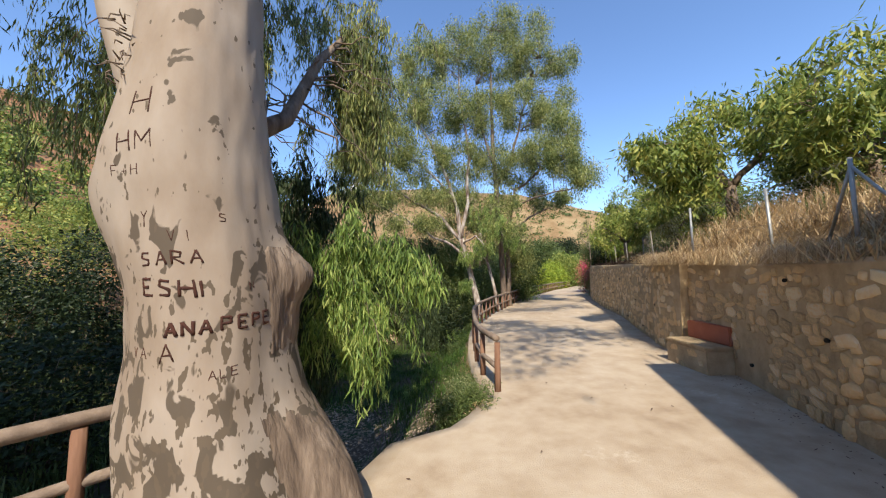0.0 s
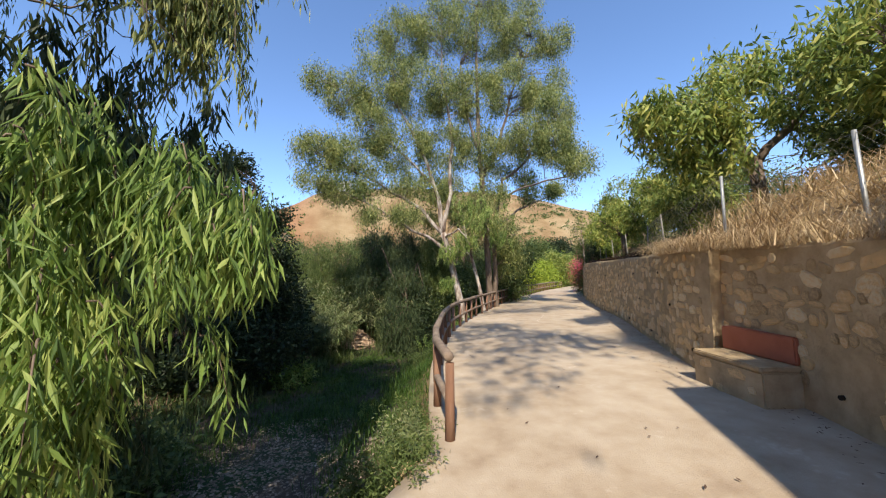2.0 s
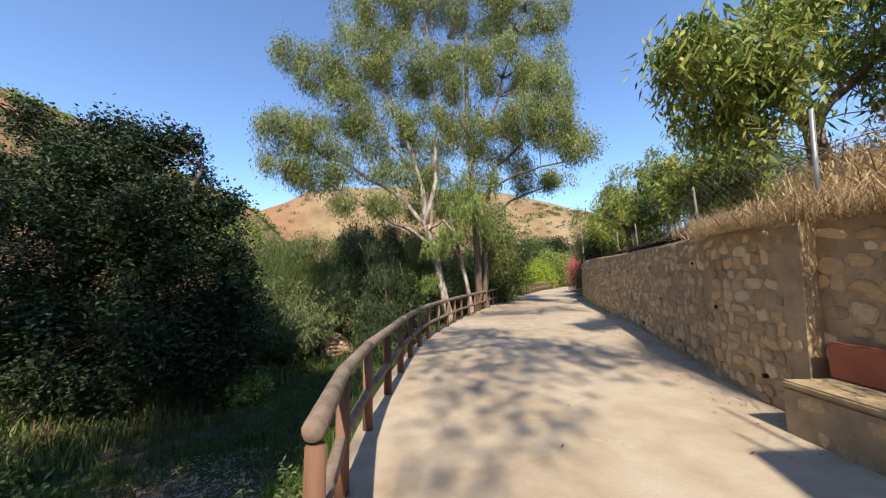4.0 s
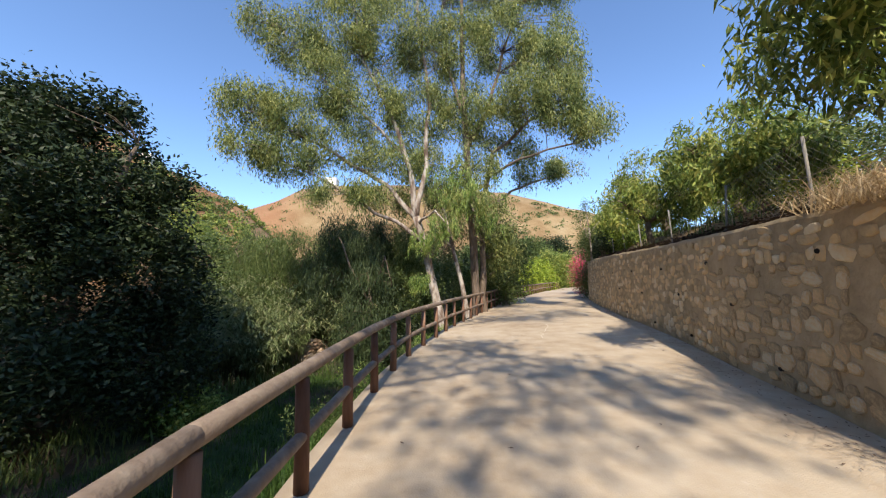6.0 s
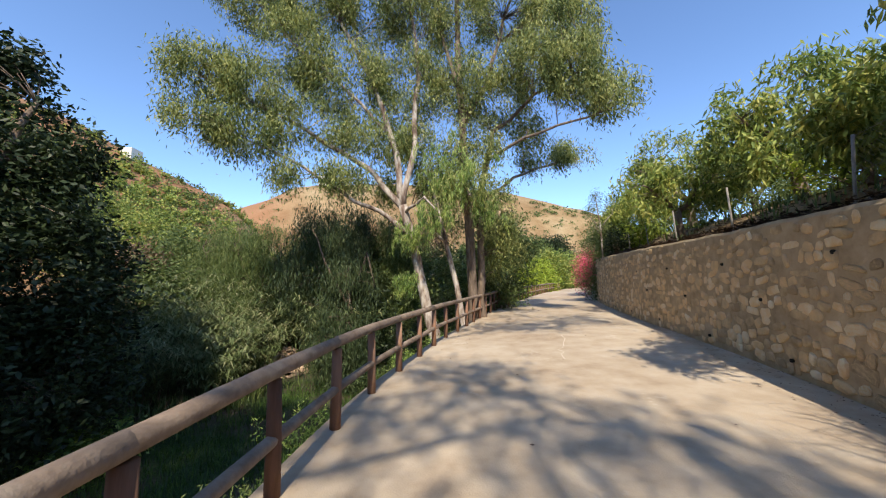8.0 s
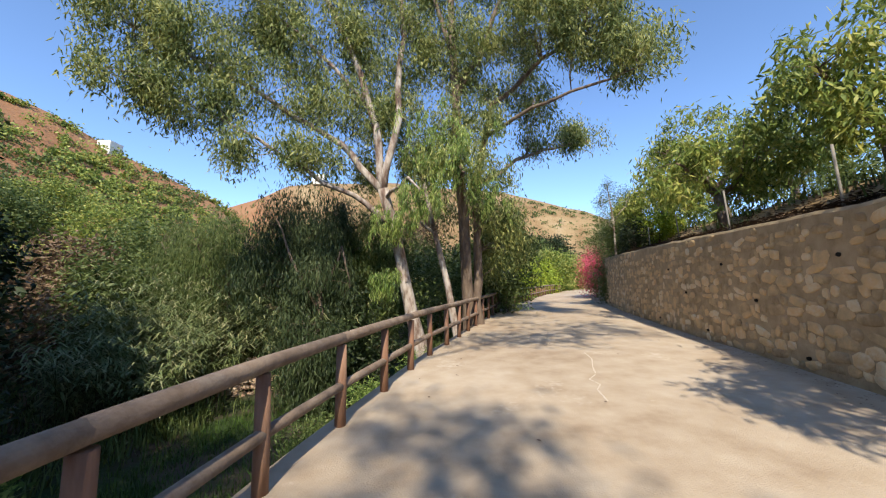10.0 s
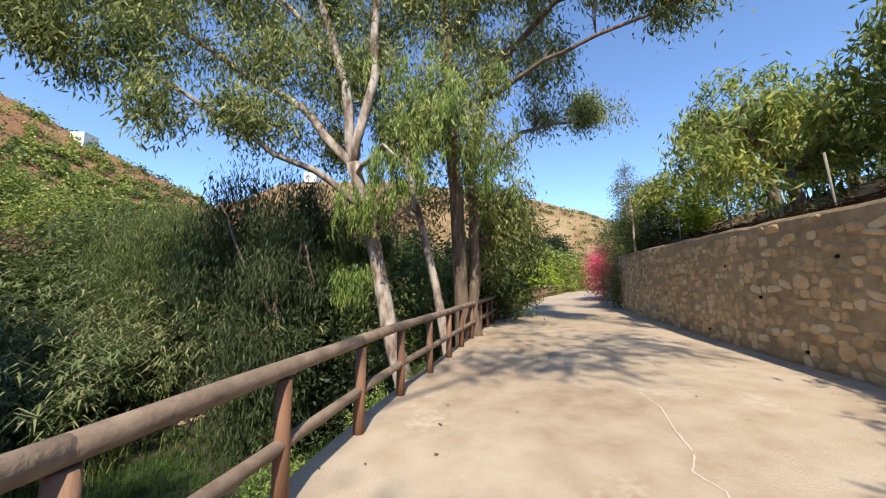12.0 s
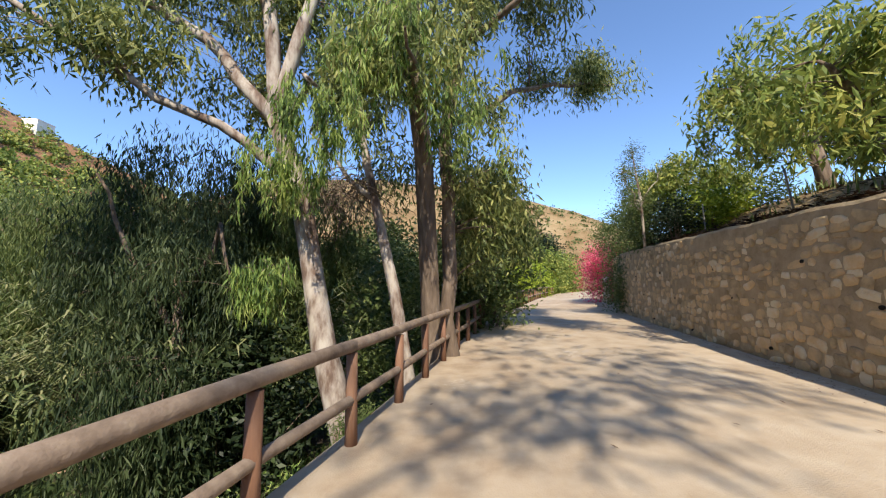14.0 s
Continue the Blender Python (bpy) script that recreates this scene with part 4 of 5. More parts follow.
# ---------- orchard above the wall ----------
def orchard(x, y, s, seed, dx=0.0, hang=1.0, extra=()):
    z = land(x, y)
    cx = x + dx
    tree("orchard_tree", (x, y, z - 0.1), [(x, y, z - 0.2, 0.12 * s), (x - 0.1, y + 0.05, z + 0.4 * s, 0.10 * s), (x + 0.15 * dx, y + 0.2, z + 0.85 * s, 0.09 * s)],
         [[(x + 0.15 * dx, y + 0.2, z + 0.85 * s, 0.08 * s), (cx - 0.6 * s, y + 0.1, z + 1.35 * s, 0.05 * s), (cx - 1.1 * s, y, z + 1.6 * s, 0.02)], [(x + 0.1 * dx, y + 0.2, z + 0.8 * s, 0.07 * s), (cx + 0.5 * s, y - 0.2, z + 1.5 * s, 0.05 * s), (cx + 0.9 * s, y - 0.3, z + 1.8 * s, 0.02)],
          [(x + 0.15 * dx, y + 0.2, z + 0.85 * s, 0.07 * s), (cx, y + 0.8 * s, z + 1.7 * s, 0.04 * s), (cx - 0.2, y + 1.1 * s, z + 2.3 * s, 0.02)]],
         [((cx - 0.1 * s, y, z + 2.0 * s), (1.2 * s, 1.1 * s, 0.7 * s), int(62 * s)), ((cx - 1.1 * s, y, z + 1.45 * s), (0.7 * s, 0.8 * s, 0.65 * s * hang), int(34 * s)), ((cx + 1.0 * s, y - 0.3, z + 1.7 * s), (0.8 * s, 0.8 * s, 0.6 * s), int(34 * s)),
          ((cx - 0.3 * s, y + 0.9 * s, z + 1.3 * s), (0.8 * s, 0.5 * s, 0.5 * s), int(24 * s)), ((cx - 0.9 * s, y - 0.2, z + 0.85 * s), (0.5 * s, 0.6 * s, 0.45 * s), int(16 * s)), ((cx + 0.9 * s, y, z + 1.0 * s), (0.6 * s, 0.6 * s, 0.4 * s), int(16 * s)), *extra],
         M_MANGO, M_BARKD, "orchard tree with drooping green and yellowing leaves above the stone wall", seed=seed, per=48, spread=0.14, length=0.21, width=0.052, droop=0.6, gap=1.0, group="orchard trees above the wall", category="fruit tree")


for i, (x, y, s, dx) in enumerate(((8.5, 9.7, 1.5, 0.0), (9.0, 6.8, 1.2, 0.0), (10.0, 18.4, 1.05, -0.1), (11.2, 15.9, 1.35, 0), (12.7, 21.2, 1.45, -0.4), (12.8, 25.2, 1.0, 0), (10.6, 2.0, 1.5, 0), (15.8, 21.5, 1.3, 0), (9.2, 13.2, 0.7, 0))):
    orchard(x, y, s, 40 + i, dx, extra=(((5.5, 9.0, 4.95), (0.6, 0.7, 0.35), 26), ((6.4, 9.3, 5.4), (0.8, 0.7, 0.5), 30), ((8.6, 9.0, 6.6), (1.4, 1.0, 0.6), 44)) if i == 0 else ())

for i, (x, y, rx, rz, mat, lab) in enumerate(((11.4, 25.2, 0.9, 1.0, M_BUSH, "grey-green scrub on top of the stone wall"), (12.2, 27.6, 1.2, 1.3, M_BUSH, "grey-green scrub on top of the stone wall"), (10.7, 23.4, 0.6, 0.7, M_DARK, "dark creeper on top of the stone wall"), (13.8, 30.5, 1.3, 1.3, M_BUSH, "grey-green scrub on top of the stone wall"), (15.1, 34.0, 1.45, 1.9, M_PINK, "bright pink flowering climber at the wall's end"), (15.4, 31.5, 0.8, 2.4, M_BUSH, "feathery young tree beyond the stone wall"))):
    shrub("bush", (x, y), (rx, rx, rz), mat, lab, 200 + i, n=int(110 * rx * rz), per=60, length=0.1, width=0.04)

for i, (x, y, rx, rz, mat) in enumerate(((9.0, 7.5, 1.1, 0.8, M_BUSH), (10.8, 14.2, 1.2, 0.7, M_LIME), (11.6, 23.2, 0.9, 0.6, M_LIME), (15.5, 19.5, 1.5, 0.7, M_BUSH), (8.8, 3.0, 1.3, 0.9, M_BUSH), (12.5, 14.0, 1.6, 1.0, M_BUSH), (15.5, 26, 1.6, 1.1, M_BUSH), (11.5, 9.0, 1.6, 1.0, M_BUSH))):
    shrub("bush", (x, y), (rx, rx, rz), mat, "low green bush under the orchard trees", 260 + i, n=int(70 * rx), per=50, length=0.14, width=0.05)

# feathery young tree behind the wall's far end
tree("young_tree", (10.7, 24.6, land(10.7, 24.6)), [(10.7, 24.6, land(10.7, 24.6) - 0.2, 0.05), (10.6, 24.6, 4.0, 0.04), (10.4, 24.6, 5.6, 0.012)],
     [[(10.6, 24.6, 3.6, 0.025), (10.1, 24.4, 4.4, 0.012), (9.9, 24.4, 4.8, 0.006)], [(10.6, 24.6, 3.8, 0.025), (11.2, 24.6, 4.7, 0.012), (11.4, 24.6, 5.3, 0.006)]],
     [((10.4, 24.6, 5.3), (0.3, 0.3, 0.5), 26), ((10.0, 24.4, 4.6), (0.35, 0.3, 0.4), 26), ((11.2, 24.6, 4.8), (0.35, 0.3, 0.4), 20), ((10.5, 24.6, 4.0), (0.5, 0.4, 0.4), 30)],
     M_BUSH, M_BARK, "slim feathery young tree behind the stone wall's far end", seed=91, per=26, spread=0.12, length=0.09, width=0.016, droop=0.1)

# ---------- stone bench ----------
def bench():
    b = empty("stone_bench", (4.65, 6.4, 0.08), "rubble stone bench with a red rendered back, built against the wall", "bench")

    def box(name, lo, hi, mat, label="", bev=0.015):
        bm = bmesh.new()
        bmesh.ops.create_cube(bm, size=1)
        for v in bm.verts:
            v.co = Vector([lo[i] + (v.co[i] + 0.5) * (hi[i] - lo[i]) for i in range(3)]) - b.location
            v.co.x += (v.co.y + b.location.y - 6.4) * 0.06
        bmesh.ops.bevel(bm, geom=bm.edges[:], offset=bev, segments=2, affect="EDGES")
        part(name, bm, mat, b, label)
    box("base", (4.40, 5.84, 0.0), (5.0, 6.98, 0.48), M_MORTAR, "rubble stone seat block")
    box("seat", (4.38, 5.84, 0.483), (4.98, 6.96, 0.54), M_MORTAR, "worn mortar seat")
    box("backrest", (4.82, 5.86, 0.545), (4.98, 6.95, 0.86), M_RED, "red rendered back panel")


bench()

# ---------- white house and hut on the hills ----------
def house(x, y, z, w, d, h, label):
    ob = empty("house", (x, y, z), label, "house")
    bm = bmesh.new()
    bmesh.ops.create_cube(bm, size=1)
    bmesh.ops.scale(bm, vec=(w, d, h), verts=bm.verts)
    bmesh.ops.translate(bm, vec=(0, 0, h / 2), verts=bm.verts)
    part("wall", bm, M_WHITE, ob)
    bm = bmesh.new()
    bmesh.ops.create_cube(bm, size=1)
    bmesh.ops.scale(bm, vec=(w + 0.05, d + 0.05, 0.12), verts=bm.verts)
    bmesh.ops.translate(bm, vec=(0, 0, h + 0.055), verts=bm.verts)
    part("roof", bm, M_WHITE, ob)
    return ob


house(-38.9, 56.5, 17.2, 1.6, 1.9, 2.9, "plain white flat-roofed hut on the hillside crest")
house(-26.6, 106, 29.0, 3.2, 3.2, 2.7, "small white flat-roofed house on the far hill crest")


# plain rendered house standing on the bank behind the start, which shades the lane's first metres
def bank_house():
    ob = empty("bank_house", (3.0, 0.0, 1.7), "plain rendered house on the bank above the stone wall", "house")
    o = ob.location
    top = 5.62

    def slab(name, z0, z1, grow, mat, label=""):
        bm = bmesh.new()
        lo = [bm.verts.new(Vector((x, y, z0)) - o) for x, y in ((wall_x(-8) + 0.17 - grow, -8), (wall_x(1.3) + 0.17 - grow, 1.3 + grow), (8.6, 1.3 + grow), (6.2, -8))]
        hi = [bm.verts.new(v.co + Vector((0, 0, z1 - z0))) for v in lo]
        bm.faces.new(lo[::-1])
        bm.faces.new(hi)
        for a in range(4):
            b = (a + 1) % 4
            bm.faces.new((lo[a], lo[b], hi[b], hi[a]))
        bmesh.ops.recalc_face_normals(bm, faces=bm.faces)
        part(name, bm, mat, ob, label)
    slab("wall", 1.6, top - 0.15, 0.0, M_WHITE)
    slab("roof", top - 0.147, top, 0.1, M_ROOF, "flat clay-red roof slab")
    for x, y, h, dx in ((3.75, 1.1, 1.25, 0.02), (3.5, 0.95, 0.8, -0.05), (3.32, 0.4, 0.5, 0.0)):
        put("mast", mesh_from(*tube([Vector((x, y, top - 0.02)) - o, Vector((x + dx, y, top + h)) - o], [0.022, 0.016], 6), M_METAL), ob)


bank_house()

pillar = empty("white_pillar", (14.5, 33.3, 0.25), "whitewashed stone pillar under the pink flowering climber", "pillar")
put("shaft", mesh_from(*tube([(0, 0, -0.1), (0.02, 0, 0.6), (0, 0, 1.5)], [0.28, 0.2, 0.17], 10, 3, 0.2), M_WHITE), pillar)

# ---------- fence above the wall ----------
def fence():
    line = [(4.75, 3.9), (5.14, 5.3), (5.35, 7.3), (5.95, 9.6), (6.95, 11.9), (7.75, 14.3), (8.55, 16.8), (9.6, 19.5), (10.7, 22.4)]
    ob = empty("wire_fence", (line[0][0], line[0][1], land(*line[0])), "leaning galvanised posts with chain-link mesh above the stone wall", "fence")
    o = ob.location
    tops = []
    for i, (x, y) in enumerate(line):
        z = wall_top(y) + 0.02
        lean = Vector((random.uniform(-0.12, 0.02), random.uniform(-0.1, 0.1), 0))
        h = 1.15 if i < 3 else 0.9
        t = Vector((x, y, z + h)) + lean
        tops.append((Vector((x, y, z)), t))
        put("post", mesh_from(*tube([Vector((x, y, z - 0.35)) - o, t - o], [0.022, 0.022] if i < 3 else [0.017, 0.017], 8), M_METAL if i < 3 else M_WIRE), ob)
    a = tops[0]
    for k in (-1, 1):
        put("brace", mesh_from(*tube([a[1] - o - Vector((0, 0, 0.1)), a[0] - o + Vector((0.25, 0.6 * k, 0))], [0.018, 0.018], 6), M_METAL), ob)
    wires = []
    for (b0, t0), (b1, t1) in zip(tops[:4], tops[1:5]):
        L = (b1 - b0).length
        for h in (0.97, 0.5, 0.05):
            wires.append(tube([b0.lerp(t0, h) - o, b1.lerp(t1, h) - o], [0.003, 0.003], 3))
        n = int(L / 0.12)
        for i in range(-9, n):
            for s in (0, 1):
                u0, u1, h0, h1 = i / n, (i + 9) / n, 0.0, 1.0
                if s:
                    h0, h1 = 1.0, 0.0
                if u1 <= 0 or u0 >= 1:
                    continue
                c0, c1 = max(u0, 0), min(u1, 1)
                e0, e1 = h0 + (h1 - h0) * (c0 - u0) / (u1 - u0), h0 + (h1 - h0) * (c1 - u0) / (u1 - u0)
                p = b0.lerp(b1, c0).lerp(t0.lerp(t1, c0), e0)
                q = b0.lerp(b1, c1).lerp(t0.lerp(t1, c1), e1)
                wires.append(tube([p - o, q - o], [0.0011, 0.0011], 3))
    put("chain_link_mesh", mesh_from(*merge(wires), M_WIRE), ob, kind="stuff")


fence()


# ---------- grass, weeds and litter ----------
def blades(name, spots, n, height, width, mat, label, seed, lean=0.5, patch=0.15, arch=0.3, droop=0.0):
    """Tufts of bent grass blades standing on the land at the given spots."""
    g = np.random.default_rng(seed)
    S = np.asarray(spots, float)
    B = np.repeat(S, n, axis=0)
    k = len(B)
    B[:, :2] += g.normal(0, patch, (k, 2))
    a = g.uniform(0, 2 * np.pi, k)
    out = np.stack([np.cos(a), np.sin(a), np.zeros(k)], 1)
    h = (height * g.uniform(0.4, 1.2, k))[:, None]
    ln = (lean * g.uniform(0.1, 1.0, k))[:, None]
    side = np.stack([-np.sin(a), np.cos(a), np.zeros(k)], 1) * (width * g.uniform(0.6, 1.3, k))[:, None] / 2
    up = np.array([0, 0, 1.0])
    m = B + up * h * 0.6 + out * h * ln * 0.4
    t = B + up * h * (1 - arch * ln - droop) + out * h * ln * 1.1
    v = np.stack([B - side, B + side, m + side * 0.8, m - side * 0.8, t + side * 0.15, t - side * 0.15], 1).reshape(-1, 3)
    i = np.arange(k)[:, None] * 6
    f = np.concatenate([i + [0, 1, 2, 3], i + [3, 2, 4, 5]], 0)
    return put(name, mesh_from(v, f, mat, True), kind="stuff", label=label)


r = random.Random(77)


def scatter(n, fx, y0, y1):
    out = []
    for _ in range(n):
        y = r.uniform(y0, y1)
        x = fx(y)
        if math.hypot((x + 2.8) / 1.5, (y - 9.3) / 2.2) < 1 or math.hypot((x + 1.4) / 1.6, (y - 5.6) / 1.8) < 1 or math.hypot(x + 4.0, (y - 23.4) / 1.6) < 1.1:
            continue
        out.append((x, y, land(x, y) - 0.02))
    return out


blades("dry_grass", [(x, y, z) for x, y, z in scatter(700, lambda y: wall_x(y) + 0.25 + r.random() ** 1.4 * 2.2, -4, 9.4) for z in [max(z, wall_top(y) - 0.03)]], 22, 0.36, 0.012, M_DRY, "dry tan grass on the bank above the stone wall", 1, 2.2, 0.2, arch=0.35)
blades("hanging_grass", [(wall_x(y) + 0.12, y, wall_top(y) - 0.02) for y in [3.2 + 5.8 * r.random() ** 0.8 if r.random() < 0.4 else r.gauss(r.choice((4.2, 6.3, 7.6, 8.2)), 0.22) for _ in range(120)]], 24, 0.40, 0.006, M_DRY, "dry tan grass hanging over the stone wall", 2, 1.9, 0.16, arch=0.2, droop=0.75)
blades("green_weeds", scatter(200, lambda y: wall_x(y) + 1.2 + r.random() * 5, -2, 22), 16, 0.3, 0.03, M_BUSH, "green weeds under the orchard trees", 3, 0.7, 0.2)
blades("ravine_grass", scatter(1500, lambda y: edge_x(y) - 0.5 - r.random() * 6.5, 5, 24), 30, 0.2, 0.014, M_GRASS, "short green grass on the ravine floor and bank", 4, 0.7, 0.2)
blades("verge_grass", [(x, y, z) for x, y, z in scatter(900, lambda y: edge_x(y) - 0.04 - r.random() * 0.7, 5.4, 30)], 16, 0.2, 0.009, M_GRASS, "green weeds along the broken lane edge", 5, 0.8, 0.08)
blades("bank_scrub", scatter(1200, lambda y: edge_x(y) - 7.5 - r.random() * 12, 2, 30), 30, 0.55, 0.035, M_BUSH, "low green scrub on the ravine bank", 6, 0.8, 0.35)
blades("dry_bank_grass", scatter(800, lambda y: edge_x(y) - 9 - r.random() * 14, 12, 34), 20, 0.6, 0.03, M_RUSSET, "dry brown grass on the far ravine bank", 7, 0.8, 0.35)


def litter(name, n, fx, y0, y1, size, mat, label, seed, zf=None):
    g = np.random.default_rng(seed)
    C = []
    for _ in range(n):
        y = r.uniform(y0, y1)
        x = fx(y)
        C.append((x, y, (zf(x, y) if zf else land(x, y)) + 0.012))
    C = np.array(C)
    a = g.uniform(0, 6.28, n)
    d = np.stack([np.cos(a), np.sin(a), g.uniform(-0.1, 0.25, n)], 1) * size * g.uniform(0.5, 1.3, (n, 1))
    s = np.stack([-np.sin(a), np.cos(a), g.uniform(-0.3, 0.3, n)], 1) * size * 0.18
    v = np.stack([C, C + d * 0.5 + s, C + d, C + d * 0.5 - s], 1).reshape(-1, 3)
    put(name, mesh_from(v, np.arange(4 * n).reshape(-1, 4), mat, True), kind="stuff", label=label)


litter("leaf_litter", 9000, lambda y: wall_x(y) + 0.3 + r.random() ** 1.5 * 4, 9, 30, 0.14, M_DEAD, "brown fallen leaves on the bank under the orchard trees", 8, lambda x, y: max(land(x, y), wall_top(y) if x < wall_x(y) + 0.72 else -9))
litter("leaf_litter", 15000, lambda y: wall_x(y) + 0.28 + r.random() * 1.1, 8.6, 27, 0.12, M_SOIL, "dark soil and rotting leaves behind the stone wall", 18, lambda x, y: max(land(x, y), wall_top(y) if x < wall_x(y) + 0.72 else -9) + r.random() * 0.12)
litter("leaf_litter", 1300, lambda y: wall_x(y) - abs(r.gauss(0, 0.28)) - 0.03, 0, 30, 0.04, M_DEAD, "small dry leaves and grit along the wall's foot", 9, lambda x, y: road_z(x) + 0.004)
litter("leaf_litter", 70, lambda y: r.uniform(edge_x(y), wall_x(y)), 0, 26, 0.06, M_DEAD, "a few dry leaves on the lane", 10, lambda x, y: road_z(x) + 0.004)


# bare gravel on the ravine floor and a pinkish rock bank behind it
def pebbles(name, centre, reach, n, size, mat, label, seed, rise=0.0):
    g = np.random.default_rng(seed)
    base = np.array([(1, 0, 0), (0.4, 0.9, 0), (-0.7, 0.7, 0), (-0.9, -0.5, 0), (0.3, -0.95, 0), (0.05, 0.05, 0.55)])
    face = np.array([(0, 1, 5), (1, 2, 5), (2, 3, 5), (3, 4, 5), (4, 0, 5)])
    V, F = [], []
    for k in range(n):
        a, d = g.uniform(0, 2 * np.pi), g.uniform(0, 1) ** 0.6
        x, y = centre[0] + reach[0] * d * math.cos(a), centre[1] + reach[1] * d * math.sin(a)
        w = g.uniform(0, 2 * np.pi)
        R = np.array([(math.cos(w), -math.sin(w), 0), (math.sin(w), math.cos(w), 0), (0, 0, 1)])
        V.append(base * size * g.uniform(0.4, 1.4) * g.uniform(0.7, 1.2, 3) @ R.T + (x, y, land(x, y) - 0.01 + rise * (1 - d) * g.uniform(0.6, 1)))
        F.append(face + 6 * k)
    put(name, mesh_from(np.concatenate(V), np.concatenate(F), mat, True), kind="stuff", label=label)


M_GRAVEL = material("grey_gravel", [(0.10, 0.075, 0.055), (0.18, 0.14, 0.10), (0.30, 0.24, 0.18)], 6, 0.95, 0.3, 40, island=0.5)
M_PINKROCK = material("pinkish_rock", [(0.26, 0.17, 0.115), (0.42, 0.29, 0.20), (0.52, 0.40, 0.29)], 5, 0.95, 0.5, 30, island=0.5)
pebbles("gravel", (-2.9, 10.2), (2.4, 2.6), 6500, 0.045, M_GRAVEL, "grey-brown gravel on the shaded ravine floor", 51)
pebbles("gravel", (-1.2, 6.4), (1.5, 2.2), 2600, 0.04, M_GRAVEL, "grey-brown gravel on the shaded ravine floor", 52)
pebbles("rock_bank", (-4.3, 24.3), (1.0, 1.3), 420, 0.24, M_PINKROCK, "pinkish tan broken rock bank at the end of the ravine floor", 53, 1.1)


# weeds at the lane's edge before the railing
def weed(x, y, h, mat, seed, label, n=60, spread=0.12):
    g = np.random.default_rng(seed)
    q = random.Random(seed)
    z = land(x, y)
    ob = empty("roadside_weed", (x, y, z), label, "weed")
    st, C = [], []
    for _ in range(n):
        a, L = q.uniform(0, 6.28), h * q.uniform(0.5, 1.1)
        b = Vector((q.gauss(0, spread), q.gauss(0, spread), -0.05))
        t = b + Vector((math.cos(a) * L * 0.3, math.sin(a) * L * 0.3, L))
        st.append(tube([b, b.lerp(t, 0.5) + Vector((0, 0, 0.03)), t], [0.004, 0.003, 0.0015], 3))
        C += [tuple(b.lerp(t, k)) for k in (0.3, 0.45, 0.6, 0.75, 0.9, 1.0)]
    put("stem", mesh_from(*merge(st), mat), ob, kind="stuff")
    v, f = leaves(g, C, 10, 0.035, 0.05, 0.014, -0.2)
    put("foliage", mesh_from(v, f, mat, True), ob)


weed(0.38, 5.05, 0.5, M_BUSH, 1, "tall grey-green roadside weed before the railing's first post", 80, 0.14)
weed(0.10, 5.2, 0.65, M_BUSH, 2, "tall grey-green roadside weed before the railing's first post", 60, 0.13)
weed(0.42, 5.9, 0.45, M_REED, 3, "yellowing roadside weed beside the lane edge", 60, 0.12)
weed(0.30, 6.6, 0.45, M_BUSH, 4, "tall grey-green roadside weed below the railing", 50, 0.14)
weed(0.52, 4.95, 0.22, M_DRY, 5, "dry brown roadside weed before the railing", 50, 0.07)
for i, (x, y) in enumerate(((1.0, 12.2), (1.5, 14.0), (1.9, 15.2), (0.6, 10.9), (2.4, 17.0), (3.0, 19.0), (-0.6, 11.2), (0.2, 13.5), (0.7, 15.2))):
    weed(x - 0.3, y, 0.4, M_BUSH if i % 2 else M_EUCN, 20 + i, "leafy green weed beside the lane edge", 40, 0.18)


# cane clump on the ravine floor
def cane(x, y, h, seed, n=34):
    g = np.random.default_rng(seed)
    q = random.Random(seed)
    z = land(x, y)
    ob = empty("cane_clump", (x, y, z), "tall pale green and straw cane clump on the ravine floor", "cane", "cane clumps on the ravine floor")
    st, V, F, k = [], [], [], 0
    for _ in range(n):
        a, L = q.uniform(0, 6.28), h * q.uniform(0.5, 1.1)
        b = Vector((q.gauss(0, 0.35), q.gauss(0, 0.35), -0.1))
        d = Vector((math.cos(a), math.sin(a), 0))
        pts = [b, b + d * 0.08 * L + Vector((0, 0, 0.45 * L)), b + d * 0.28 * L + Vector((0, 0, 0.8 * L)), b + d * 0.55 * L + Vector((0, 0, 0.95 * L))]
        st.append(tube(pts, [0.012, 0.011, 0.008, 0.003], 4))
        for _ in range(26):
            t = q.uniform(0.25, 1) * 3
            i = min(int(t), 2)
            p = pts[i].lerp(pts[i + 1], t - i)
            e = q.uniform(0, 6.28)
            w = Vector((math.cos(e), math.sin(e), 0))
            s = Vector((-w.y, w.x, 0)) * 0.02
            l = q.uniform(0.35, 0.65)
            m, tip = p + w * l * 0.55 + Vector((0, 0, 0.22 * l)), p + w * l + Vector((0, 0, -0.1 * l))
            V += [p - s * 0.5, p + s * 0.5, m + s, m - s, tip]
            F += [(k, k + 1, k + 2, k + 3), (k + 3, k + 2, k + 4, k + 4)]
            k += 5
    put("stem", mesh_from(*merge(st), M_REED), ob, kind="stuff")
    V2, F2 = [], []
    for i in range(0, k, 5):
        p = V[i:i + 5]
        n0 = len(V2)
        V2 += [*p, p[4]]
        F2 += [(n0, n0 + 1, n0 + 2, n0 + 3), (n0 + 3, n0 + 2, n0 + 4, n0 + 5)]
    put("foliage", mesh_from(V2, F2, M_REED, True), ob)


